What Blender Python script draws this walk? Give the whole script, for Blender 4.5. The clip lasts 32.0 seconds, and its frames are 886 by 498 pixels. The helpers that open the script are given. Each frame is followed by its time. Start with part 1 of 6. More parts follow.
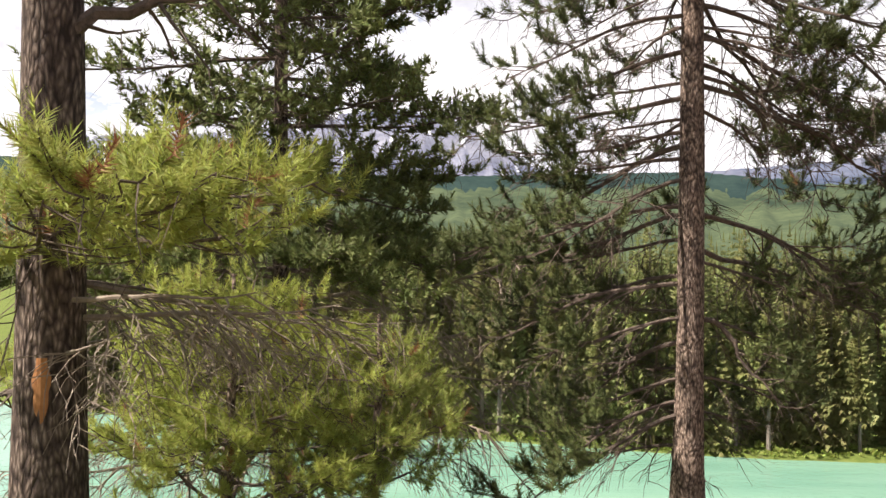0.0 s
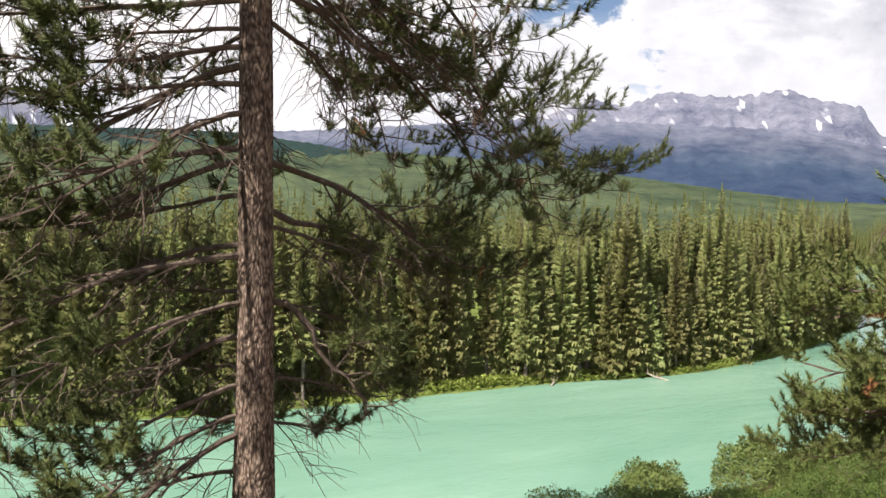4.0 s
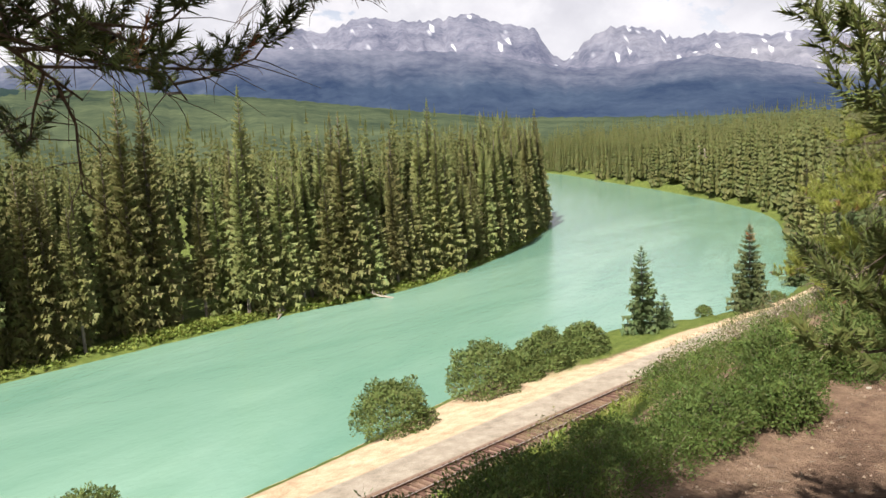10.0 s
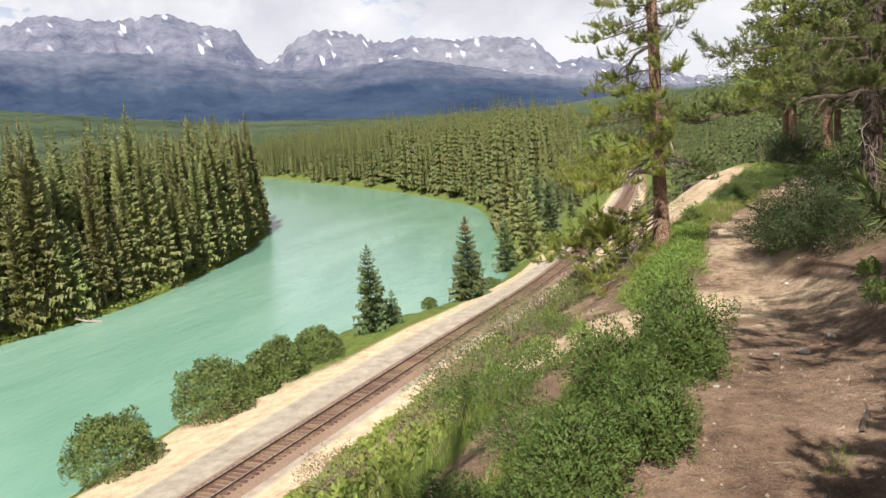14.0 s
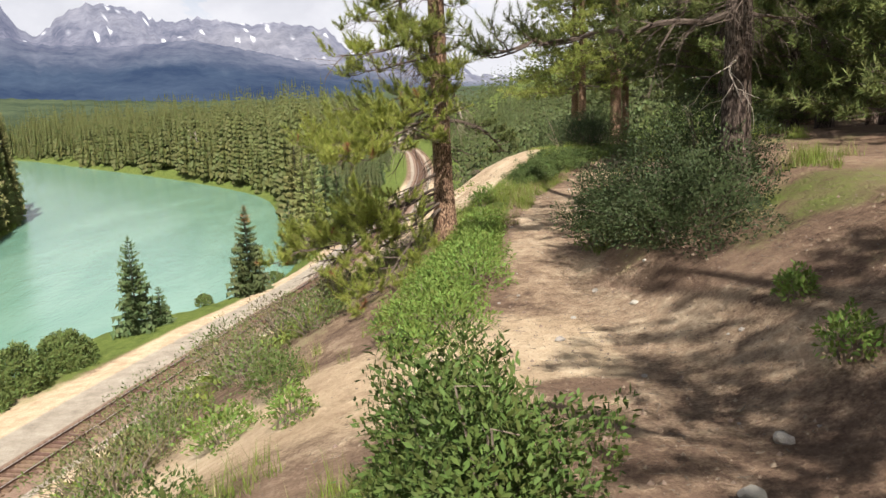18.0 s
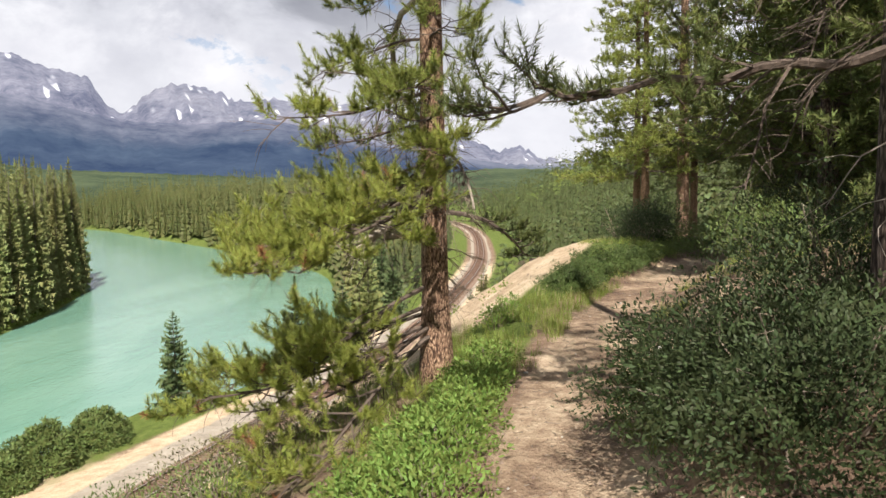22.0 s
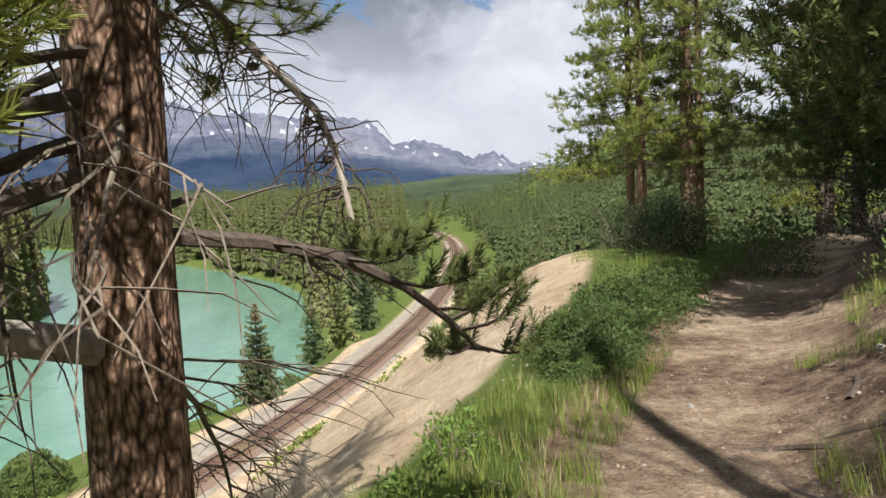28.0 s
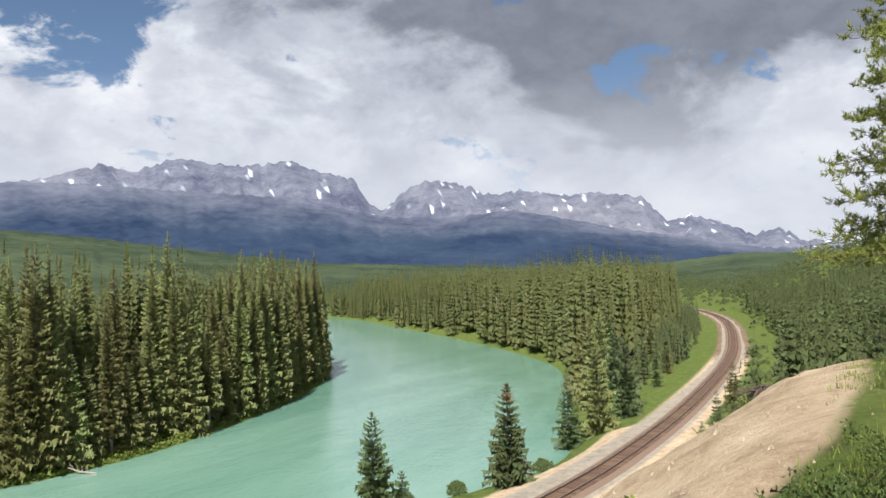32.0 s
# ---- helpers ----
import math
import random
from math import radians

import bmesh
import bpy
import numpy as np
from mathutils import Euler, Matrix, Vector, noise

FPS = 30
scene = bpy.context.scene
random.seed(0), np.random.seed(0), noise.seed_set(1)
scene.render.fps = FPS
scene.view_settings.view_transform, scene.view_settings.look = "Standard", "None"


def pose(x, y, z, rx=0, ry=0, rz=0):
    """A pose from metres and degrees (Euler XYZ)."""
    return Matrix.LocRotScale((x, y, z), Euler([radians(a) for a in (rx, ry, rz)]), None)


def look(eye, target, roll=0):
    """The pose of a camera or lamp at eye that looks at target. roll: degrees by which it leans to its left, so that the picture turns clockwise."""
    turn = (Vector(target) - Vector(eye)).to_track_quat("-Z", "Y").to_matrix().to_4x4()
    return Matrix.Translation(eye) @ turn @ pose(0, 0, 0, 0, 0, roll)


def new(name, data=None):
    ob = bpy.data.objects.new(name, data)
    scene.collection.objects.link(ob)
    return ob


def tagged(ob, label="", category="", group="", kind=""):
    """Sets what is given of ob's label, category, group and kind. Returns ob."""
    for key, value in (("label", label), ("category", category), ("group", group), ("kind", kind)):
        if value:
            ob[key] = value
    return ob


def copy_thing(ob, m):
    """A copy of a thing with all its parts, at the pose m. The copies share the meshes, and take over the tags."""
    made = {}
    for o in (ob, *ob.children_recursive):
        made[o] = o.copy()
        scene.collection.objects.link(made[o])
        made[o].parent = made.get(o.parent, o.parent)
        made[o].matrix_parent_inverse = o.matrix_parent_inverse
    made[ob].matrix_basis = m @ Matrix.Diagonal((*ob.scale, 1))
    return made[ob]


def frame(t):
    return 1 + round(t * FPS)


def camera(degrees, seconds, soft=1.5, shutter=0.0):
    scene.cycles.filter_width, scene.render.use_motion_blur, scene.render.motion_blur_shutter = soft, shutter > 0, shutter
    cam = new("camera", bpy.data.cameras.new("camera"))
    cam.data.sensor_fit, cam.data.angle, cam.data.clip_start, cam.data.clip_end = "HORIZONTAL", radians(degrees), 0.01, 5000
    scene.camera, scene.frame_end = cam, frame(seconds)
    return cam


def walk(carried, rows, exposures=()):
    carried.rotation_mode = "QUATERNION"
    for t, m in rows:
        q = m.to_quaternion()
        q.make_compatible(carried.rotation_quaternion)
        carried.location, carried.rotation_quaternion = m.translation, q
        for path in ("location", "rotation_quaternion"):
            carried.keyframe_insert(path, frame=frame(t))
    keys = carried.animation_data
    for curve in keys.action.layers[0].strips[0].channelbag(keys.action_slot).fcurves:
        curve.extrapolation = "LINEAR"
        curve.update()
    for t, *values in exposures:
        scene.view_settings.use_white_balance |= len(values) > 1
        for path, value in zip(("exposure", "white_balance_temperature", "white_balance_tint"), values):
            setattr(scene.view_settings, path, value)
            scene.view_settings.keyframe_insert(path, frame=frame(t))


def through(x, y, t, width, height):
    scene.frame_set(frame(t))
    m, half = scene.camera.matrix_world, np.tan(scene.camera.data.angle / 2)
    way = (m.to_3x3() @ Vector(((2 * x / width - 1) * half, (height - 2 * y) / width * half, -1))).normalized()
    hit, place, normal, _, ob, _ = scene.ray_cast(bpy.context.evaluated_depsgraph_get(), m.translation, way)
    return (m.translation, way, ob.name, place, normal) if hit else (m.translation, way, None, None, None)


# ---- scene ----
cam = camera(57.6, 32.0)
PATH = [
    (0, (0.011, 0.512, 1.555), (0.011, 2.512, 1.559), 0.65),
    (0.5, (0.060, 0.658, 1.558), (0.231, 2.651, 1.571), 1.06),
    (1, (0.094, 0.803, 1.557), (0.392, 2.781, 1.581), 1.43),
    (1.5, (0.032, 1.038, 1.566), (0.476, 2.988, 1.604), 0.82),
    (2, (0.023, 1.270, 1.589), (0.628, 3.176, 1.627), -0.19),
    (2.5, (0.145, 1.572, 1.594), (0.889, 3.429, 1.616), 0.38),
    (3, (0.281, 1.872, 1.591), (1.148, 3.675, 1.588), 1.94),
    (3.5, (0.315, 2.125, 1.593), (1.279, 3.878, 1.561), 2.18),
    (4, (0.431, 2.469, 1.561), (1.493, 4.161, 1.478), 0.72),
    (4.5, (0.645, 2.770, 1.550), (1.788, 4.407, 1.434), 0.56),
    (6.5, (1.509, 3.780, 1.162), (2.860, 5.242, 0.972), -2.36),
    (7, (1.642, 4.040, 1.067), (3.076, 5.422, 0.888), -2.64),
    (7.5, (1.816, 4.342, 1.017), (3.306, 5.662, 0.834), -3.63),
    (8, (2.036, 4.641, 0.958), (3.535, 5.953, 0.773), -2.52),
    (8.5, (2.225, 5.003, 0.862), (3.738, 6.290, 0.628), -2.42),
    (9, (2.431, 5.293, 0.786), (3.936, 6.587, 0.540), -2.72),
    (9.5, (2.817, 5.616, 0.651), (4.316, 6.921, 0.419), -3.12),
    (10, (2.927, 5.901, 0.606), (4.492, 7.117, 0.337), -3.30),
    (10.5, (3.204, 6.141, 0.525), (4.816, 7.288, 0.235), -3.79),
    (11, (3.424, 6.421, 0.502), (5.066, 7.529, 0.224), -4.39),
    (11.5, (3.516, 6.657, 0.471), (5.222, 7.660, 0.182), -5.68),
    (12, (3.725, 6.818, 0.422), (5.471, 7.741, 0.102), -6.68),
    (12.5, (3.979, 6.984, 0.368), (5.750, 7.847, 0.027), -5.08),
    (13, (4.183, 7.117, 0.360), (5.988, 7.903, 0.005), -4.38),
    (13.5, (4.365, 7.300, 0.350), (6.214, 7.988, 0.024), -4.90),
    (14, (4.562, 7.384, 0.339), (6.442, 7.993, 0.029), -4.81),
    (14.5, (4.902, 7.417, 0.294), (6.802, 7.961, -0.014), -3.93),
    (15, (5.257, 7.464, 0.238), (7.176, 7.937, -0.067), -3.84),
    (15.5, (5.728, 7.498, 0.159), (7.660, 7.886, -0.178), -3.96),
    (17.5, (8.820, 7.571, -0.484), (10.776, 7.729, -0.873), -1.71),
    (18, (9.391, 7.521, -0.450), (11.355, 7.629, -0.812), -2.33),
    (18.5, (9.816, 7.331, -0.390), (11.783, 7.533, -0.694), -1.01),
    (19, (10.173, 7.219, -0.365), (12.135, 7.517, -0.611), 0.21),
    (19.5, (10.517, 7.152, -0.321), (12.482, 7.463, -0.531), 0.31),
    (20, (10.846, 7.109, -0.326), (12.809, 7.430, -0.531), -0.49),
    (20.5, (11.374, 7.037, -0.328), (13.334, 7.381, -0.523), 0.22),
    (21, (11.835, 7.068, -0.367), (13.807, 7.360, -0.527), -1.20),
    (21.5, (12.352, 7.041, -0.414), (14.333, 7.275, -0.556), -1.82),
    (22, (12.870, 6.989, -0.439), (14.847, 7.245, -0.601), -0.91),
    (22.5, (13.360, 7.008, -0.428), (15.332, 7.273, -0.634), -1.20),
    (23, (13.894, 6.964, -0.449), (15.861, 7.260, -0.665), -1.99),
    (23.5, (14.312, 6.998, -0.464), (16.273, 7.316, -0.693), -2.59),
    (24, (14.791, 7.076, -0.510), (16.754, 7.385, -0.738), -2.99),
    (24.5, (15.336, 7.096, -0.579), (17.299, 7.425, -0.773), -3.29),
    (25, (15.964, 7.132, -0.622), (17.930, 7.442, -0.820), -3.69),
    (25.5, (16.519, 7.184, -0.628), (18.494, 7.421, -0.837), -4.11),
    (26, (17.144, 7.236, -0.663), (19.128, 7.405, -0.855), -3.93),
    (26.5, (17.714, 7.271, -0.639), (19.705, 7.352, -0.808), -4.56),
    (28.5, (19.270, 6.860, -0.620), (21.242, 7.173, -0.740), -1.67),
    (29, (19.900, 6.640, -0.600), (21.842, 7.112, -0.687), -1.65),
    (29.5, (20.500, 6.500, -0.580), (22.422, 7.052, -0.628), -2.27),
    (30, (21.000, 6.450, -0.550), (22.898, 7.079, -0.572), -2.99),
    (30.5, (21.400, 6.400, -0.530), (23.262, 7.131, -0.540), -1.78),
    (31, (21.650, 6.350, -0.520), (23.499, 7.113, -0.520), -0.74),
    (31.5, (21.900, 6.350, -0.500), (23.754, 7.100, -0.459), 0.23),
    (32, (22.100, 6.350, -0.500), (23.918, 7.181, -0.429), -1.87),
]
EXPOSURES = [(0, 0.88, 6850, 15), (3, 0.62, 6750, 13), (7, 0.6, 6850, 15), (13, 0.42, 6600, 12), (18, 0.42, 6600, 12), (22, 0.45, 6600, 12), (24, 0.45, 6650, 12), (26, 0.27, 6700, 12), (28.5, 0.2, 6200, 10), (30, 0.03, 6250, 10), (32, 0.18, 6250, 10)]
walk(cam, [(t, look(eye, target, roll)) for t, eye, target, roll in PATH], EXPOSURES)

# ---- light ----
SUN_AZ, SUN_EL = radians(193), radians(51)
SUN_DIR = Vector((math.cos(SUN_AZ) * math.cos(SUN_EL), math.sin(SUN_AZ) * math.cos(SUN_EL), math.sin(SUN_EL)))


def make_world():
    w = bpy.data.worlds.new("sky")
    scene.world = w
    w.use_nodes = True
    nt = w.node_tree
    nt.nodes.clear()
    N, L = nt.nodes.new, nt.links.new
    out, bg = N("ShaderNodeOutputWorld"), N("ShaderNodeBackground")
    sky = N("ShaderNodeTexSky")
    sky.sky_type, sky.sun_disc = "NISHITA", False
    sky.sun_elevation, sky.sun_rotation = SUN_EL, math.pi / 2 - SUN_AZ
    sky.altitude, sky.dust_density = 1500, 0.6
    co = N("ShaderNodeTexCoord")
    sep = N("ShaderNodeSeparateXYZ")
    L(co.outputs["Generated"], sep.inputs[0])

    def math_node(op, a, b=None, clamp=False):
        n = N("ShaderNodeMath")
        n.operation, n.use_clamp = op, clamp
        for i, v in enumerate((a, b)):
            if v is None:
                continue
            if isinstance(v, (int, float)):
                n.inputs[i].default_value = v
            else:
                L(v, n.inputs[i])
        return n.outputs[0]

    # billows: the direction itself, drawn out a little along the horizon
    flat = N("ShaderNodeCombineXYZ")
    L(sep.outputs[0], flat.inputs[0])
    L(sep.outputs[1], flat.inputs[1])
    L(math_node("MULTIPLY", sep.outputs[2], 1.7), flat.inputs[2])

    def cloud(scale, detail, rough, offset, warp=0.15):
        m = N("ShaderNodeMapping")
        m.inputs["Location"].default_value = offset
        L(flat.outputs[0], m.inputs[0])
        n = N("ShaderNodeTexNoise")
        n.inputs["Scale"].default_value, n.inputs["Detail"].default_value = scale, detail
        n.inputs["Roughness"].default_value, n.inputs["Distortion"].default_value = rough, warp
        L(m.outputs[0], n.inputs["Vector"])
        return n.outputs["Fac"]

    def ramp(fac, stops):
        r = N("ShaderNodeValToRGB")
        r.color_ramp.interpolation = "EASE"
        while len(r.color_ramp.elements) < len(stops):
            r.color_ramp.elements.new(0.5)
        for e, (p, c) in zip(r.color_ramp.elements, stops):
            e.position, e.color = p, (*c, 1)
        L(fac, r.inputs[0])
        return r.outputs[0]

    def toward_gap(az, el, reach):
        """1 in one direction of the sky, falling off to 0 at an angle of reach."""
        d = N("ShaderNodeVectorMath")
        d.operation = "DOT_PRODUCT"
        L(co.outputs["Generated"], d.inputs[0])
        d.inputs[1].default_value = (math.cos(radians(az)) * math.cos(radians(el)), math.sin(radians(az)) * math.cos(radians(el)), math.sin(radians(el)))
        return math_node("DIVIDE", math_node("SUBTRACT", d.outputs["Value"], math.cos(radians(reach)), True), 1 - math.cos(radians(reach)), True)

    # breaks in the cloud show blue
    gap = math_node("ADD", toward_gap(49, 19.5, 8.0), math_node("MULTIPLY", toward_gap(11, 13.4, 3.6), 0.72))
    cover = ramp(math_node("SUBTRACT", cloud(9.0, 8, 0.62, (3.1, 1.7, 0.4), 0.3), math_node("MULTIPLY", gap, 0.24)), [(0.30, (0, 0, 0)), (0.40, (1, 1, 1))])
    # the higher, the thicker and greyer the cloud base
    thick = math_node("MULTIPLY", math_node("SUBTRACT", sep.outputs[2], 0.25, True), 1.2, True)
    dark_bank = math_node("MULTIPLY", toward_gap(11, 23, 19), 0.42)
    tone = ramp(math_node("ADD", math_node("ADD", cloud(5.0, 9, 0.58, (7.3, 4.2, 1.0), 0.25), thick), dark_bank),
                [(0.38, (1.0, 1.0, 1.02)), (0.50, (0.82, 0.84, 0.89)), (0.62, (0.60, 0.625, 0.69)), (0.80, (0.27, 0.29, 0.34))])
    fine = ramp(cloud(13.0, 8, 0.6, (1.3, 9.2, 2.0), 0.2), [(0.32, (0.86, 0.86, 0.88)), (0.66, (1.10, 1.10, 1.08))])
    mul = N("ShaderNodeMix")
    mul.data_type, mul.blend_type = "RGBA", "MULTIPLY"
    mul.inputs["Factor"].default_value = 1
    L(tone, mul.inputs["A"])
    L(fine, mul.inputs["B"])
    # towards the ridges the cloud is an even pale veil
    low = math_node("SUBTRACT", 1.0, math_node("MULTIPLY", math_node("SUBTRACT", sep.outputs[2], 0.10), 7.0), clamp=True)
    veil = N("ShaderNodeMix")
    veil.data_type = "RGBA"
    veil.inputs["B"].default_value = (0.78, 0.80, 0.86, 1)
    L(math_node("MULTIPLY", low, 0.75), veil.inputs["Factor"])
    L(mul.outputs["Result"], veil.inputs["A"])
    skys = N("ShaderNodeVectorMath")
    skys.operation = "SCALE"
    skys.inputs["Scale"].default_value = 0.10
    L(sky.outputs[0], skys.inputs[0])
    both = N("ShaderNodeMix")
    both.data_type = "RGBA"
    L(math_node("MAXIMUM", cover, math_node("MULTIPLY", low, 0.9)), both.inputs["Factor"])
    L(skys.outputs[0], both.inputs["A"])
    L(veil.outputs["Result"], both.inputs["B"])
    L(both.outputs["Result"], bg.inputs["Color"])
    bg.inputs["Strength"].default_value = 0.82
    L(bg.outputs[0], out.inputs[0])


make_world()
sun_data = bpy.data.lights.new("sun", "SUN")
sun_data.energy, sun_data.angle, sun_data.color = 6.5, radians(0.6), (1.0, 0.95, 0.86)
sun = new("sun", sun_data)
sun.matrix_world = look((0, 0, 60), Vector((0, 0, 60)) - SUN_DIR)


# ---- materials ----
def material(name, rough=0.8, metal=0.0, spec=0.3):
    m = bpy.data.materials.new(name)
    m.use_nodes = True
    nt = m.node_tree
    b = nt.nodes["Principled BSDF"]
    b.inputs["Roughness"].default_value, b.inputs["Metallic"].default_value = rough, metal
    b.inputs["Specular IOR Level"].default_value = spec
    return m, nt, b


def noise_node(nt, scale, detail=4, rough=0.55, stretch=(1, 1, 1), where="Object", warp=0.0):
    co, mp, n = nt.nodes.new("ShaderNodeTexCoord"), nt.nodes.new("ShaderNodeMapping"), nt.nodes.new("ShaderNodeTexNoise")
    mp.inputs["Scale"].default_value = stretch
    n.inputs["Scale"].default_value, n.inputs["Detail"].default_value = scale, detail
    n.inputs["Roughness"].default_value, n.inputs["Distortion"].default_value = rough, warp
    nt.links.new(co.outputs[where], mp.inputs[0])
    nt.links.new(mp.outputs[0], n.inputs["Vector"])
    return n.outputs["Fac"]


def ramp_node(nt, fac, stops):
    r = nt.nodes.new("ShaderNodeValToRGB")
    while len(r.color_ramp.elements) < len(stops):
        r.color_ramp.elements.new(0.5)
    for e, (p, c) in zip(r.color_ramp.elements, stops):
        e.position, e.color = p, (*c, 1)
    nt.links.new(fac, r.inputs[0])
    return r.outputs[0]


def mix_node(nt, fac, a, b, blend="MIX"):
    n = nt.nodes.new("ShaderNodeMix")
    n.data_type, n.blend_type = "RGBA", blend
    for key, v in (("Factor", fac), ("A", a), ("B", b)):
        if isinstance(v, (int, float)):
            n.inputs[key].default_value = v
        elif isinstance(v, tuple):
            n.inputs[key].default_value = (*v, 1)
        else:
            nt.links.new(v, n.inputs[key])
    return n.outputs["Result"]


def calc(nt, op, a, b=0.0, clamp=False):
    n = nt.nodes.new("ShaderNodeMath")
    n.operation, n.use_clamp = op, clamp
    for i, v in enumerate((a, b)):
        if isinstance(v, (int, float)):
            n.inputs[i].default_value = v
        else:
            nt.links.new(v, n.inputs[i])
    return n.outputs[0]


def bump_node(nt, b, height, strength=0.5, distance=0.05):
    n = nt.nodes.new("ShaderNodeBump")
    n.inputs["Strength"].default_value, n.inputs["Distance"].default_value = strength, distance
    nt.links.new(height, n.inputs["Height"])
    nt.links.new(n.outputs[0], b.inputs["Normal"])


def attr(nt, name):
    n = nt.nodes.new("ShaderNodeAttribute")
    n.attribute_name = name
    return n.outputs["Fac"]


def mottled(name, dark, light, scale=6, rough=0.85, bump=0.4, dist=0.02, stretch=(1, 1, 1), spec=0.25, spread=(0.3, 0.7), by_object=0.0, by_island=0.0):
    """A plain two-scale surface: a coarse and a fine noise between two colours, with relief."""
    m, nt, b = material(name, rough, 0, spec)
    coarse, fine = noise_node(nt, scale, 5, 0.6, stretch), noise_node(nt, scale * 7, 4, 0.6, stretch)
    fac = calc(nt, "ADD", calc(nt, "MULTIPLY", coarse, 0.6), calc(nt, "MULTIPLY", fine, 0.4))
    col = ramp_node(nt, fac, [(spread[0], dark), (spread[1], light)])
    for k, node, socket in ((by_object, "ShaderNodeObjectInfo", "Random"), (by_island, "ShaderNodeNewGeometry", "Random Per Island")):
        if not k:
            continue
        rnd = nt.nodes.new(node).outputs[socket]
        hsv = nt.nodes.new("ShaderNodeHueSaturation")
        nt.links.new(col, hsv.inputs["Color"])
        nt.links.new(calc(nt, "ADD", 1 - k, calc(nt, "MULTIPLY", rnd, 2 * k)), hsv.inputs["Value"])
        nt.links.new(calc(nt, "ADD", 0.5 - 0.025, calc(nt, "MULTIPLY", rnd, 0.05)), hsv.inputs["Hue"])
        col = hsv.outputs["Color"]
    nt.links.new(col, b.inputs["Base Color"])
    if bump:
        bump_node(nt, b, fac, bump, dist)
    return m


def leafy(name, dark, light, scale=3.0, by_object=0.0, by_island=0.25, through=0.25, rough=0.6):
    """Needles and leaves: colour from clump to clump, and some light let through."""
    m = mottled(name, dark, light, scale, rough, 0, 0, spec=0.2, by_object=by_object, by_island=by_island)
    nt = m.node_tree
    b = nt.nodes["Principled BSDF"]
    src = b.inputs["Base Color"].links[0].from_socket
    tr, add = nt.nodes.new("ShaderNodeBsdfTranslucent"), nt.nodes.new("ShaderNodeMixShader")
    nt.links.new(src, tr.inputs["Color"])
    add.inputs[0].default_value = through
    nt.links.new(b.outputs[0], add.inputs[1])
    nt.links.new(tr.outputs[0], add.inputs[2])
    nt.links.new(add.outputs[0], nt.nodes["Material Output"].inputs[0])
    return m


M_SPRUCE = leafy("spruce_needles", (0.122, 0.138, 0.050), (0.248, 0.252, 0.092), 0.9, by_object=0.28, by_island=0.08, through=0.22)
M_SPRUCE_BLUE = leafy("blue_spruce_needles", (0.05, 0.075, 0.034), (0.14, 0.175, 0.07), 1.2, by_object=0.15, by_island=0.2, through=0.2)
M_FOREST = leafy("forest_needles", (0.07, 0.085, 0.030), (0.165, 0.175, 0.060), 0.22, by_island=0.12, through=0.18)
# Darker copy of the forest needles, with cloud shadow put into the colour.
M_FOREST_SHADED = leafy("cloud_shaded_forest_needles", (0.036, 0.052, 0.02), (0.125, 0.15, 0.052), 0.2, by_island=0.25, through=0.15)
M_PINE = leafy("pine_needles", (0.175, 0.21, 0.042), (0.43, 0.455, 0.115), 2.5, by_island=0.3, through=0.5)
# Darker copies of the pine needles: shade and backlight put into the colour.
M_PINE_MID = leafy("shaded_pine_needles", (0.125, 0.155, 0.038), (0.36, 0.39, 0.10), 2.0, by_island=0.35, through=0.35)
M_PINE_SHADED = leafy("shade_toned_pine_needles", (0.05, 0.07, 0.024), (0.19, 0.215, 0.065), 2.5, by_island=0.35, through=0.22)
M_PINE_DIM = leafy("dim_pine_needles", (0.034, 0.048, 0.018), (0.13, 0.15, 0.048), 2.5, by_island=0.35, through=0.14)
M_SCRUB = leafy("dusty_scrub_leaves", (0.09, 0.085, 0.04), (0.25, 0.225, 0.11), 2, by_island=0.3, through=0.2)
M_RUST = leafy("dead_needles", (0.17, 0.075, 0.03), (0.33, 0.17, 0.08), 6, by_island=0.2, through=0.2)
M_LEAF = leafy("shrub_leaves", (0.045, 0.078, 0.02), (0.145, 0.195, 0.05), 3, by_island=0.35, through=0.28)
# Dark green leaves, lowered further to put the trail shrub's shade into the colour.
M_LEAF_DARK = leafy("dusky_shrub_leaves", (0.019, 0.031, 0.013), (0.072, 0.096, 0.036), 3, by_island=0.35, through=0.2)
M_HERB = leafy("herb_leaves", (0.10, 0.165, 0.035), (0.26, 0.35, 0.085), 3, by_island=0.3, through=0.35)
M_JUNIPER = leafy("juniper_needles", (0.03, 0.052, 0.016), (0.11, 0.15, 0.042), 4, by_island=0.3, through=0.15)
M_WILLOW = leafy("willow_leaves", (0.065, 0.098, 0.03), (0.19, 0.24, 0.075), 2, by_island=0.3, through=0.25)
M_GRASS = leafy("grass_blades", (0.105, 0.15, 0.03), (0.30, 0.345, 0.08), 0.7, by_island=0.35, through=0.3)
M_STRAW = leafy("dry_grass", (0.25, 0.20, 0.10), (0.50, 0.42, 0.24), 1.5, by_island=0.3, through=0.2)
M_TWIG = mottled("bare_twigs", (0.10, 0.075, 0.055), (0.30, 0.25, 0.20), 20, 0.9, 0.2, 0.003)
M_DEADWOOD = mottled("weathered_wood", (0.17, 0.14, 0.115), (0.48, 0.42, 0.36), 9, 0.9, 0.6, 0.006, (1, 1, 0.25))
M_TRUNK_FAR = mottled("forest_trunks", (0.09, 0.075, 0.065), (0.27, 0.23, 0.20), 2, 0.9, 0, 0, (1, 1, 0.15))


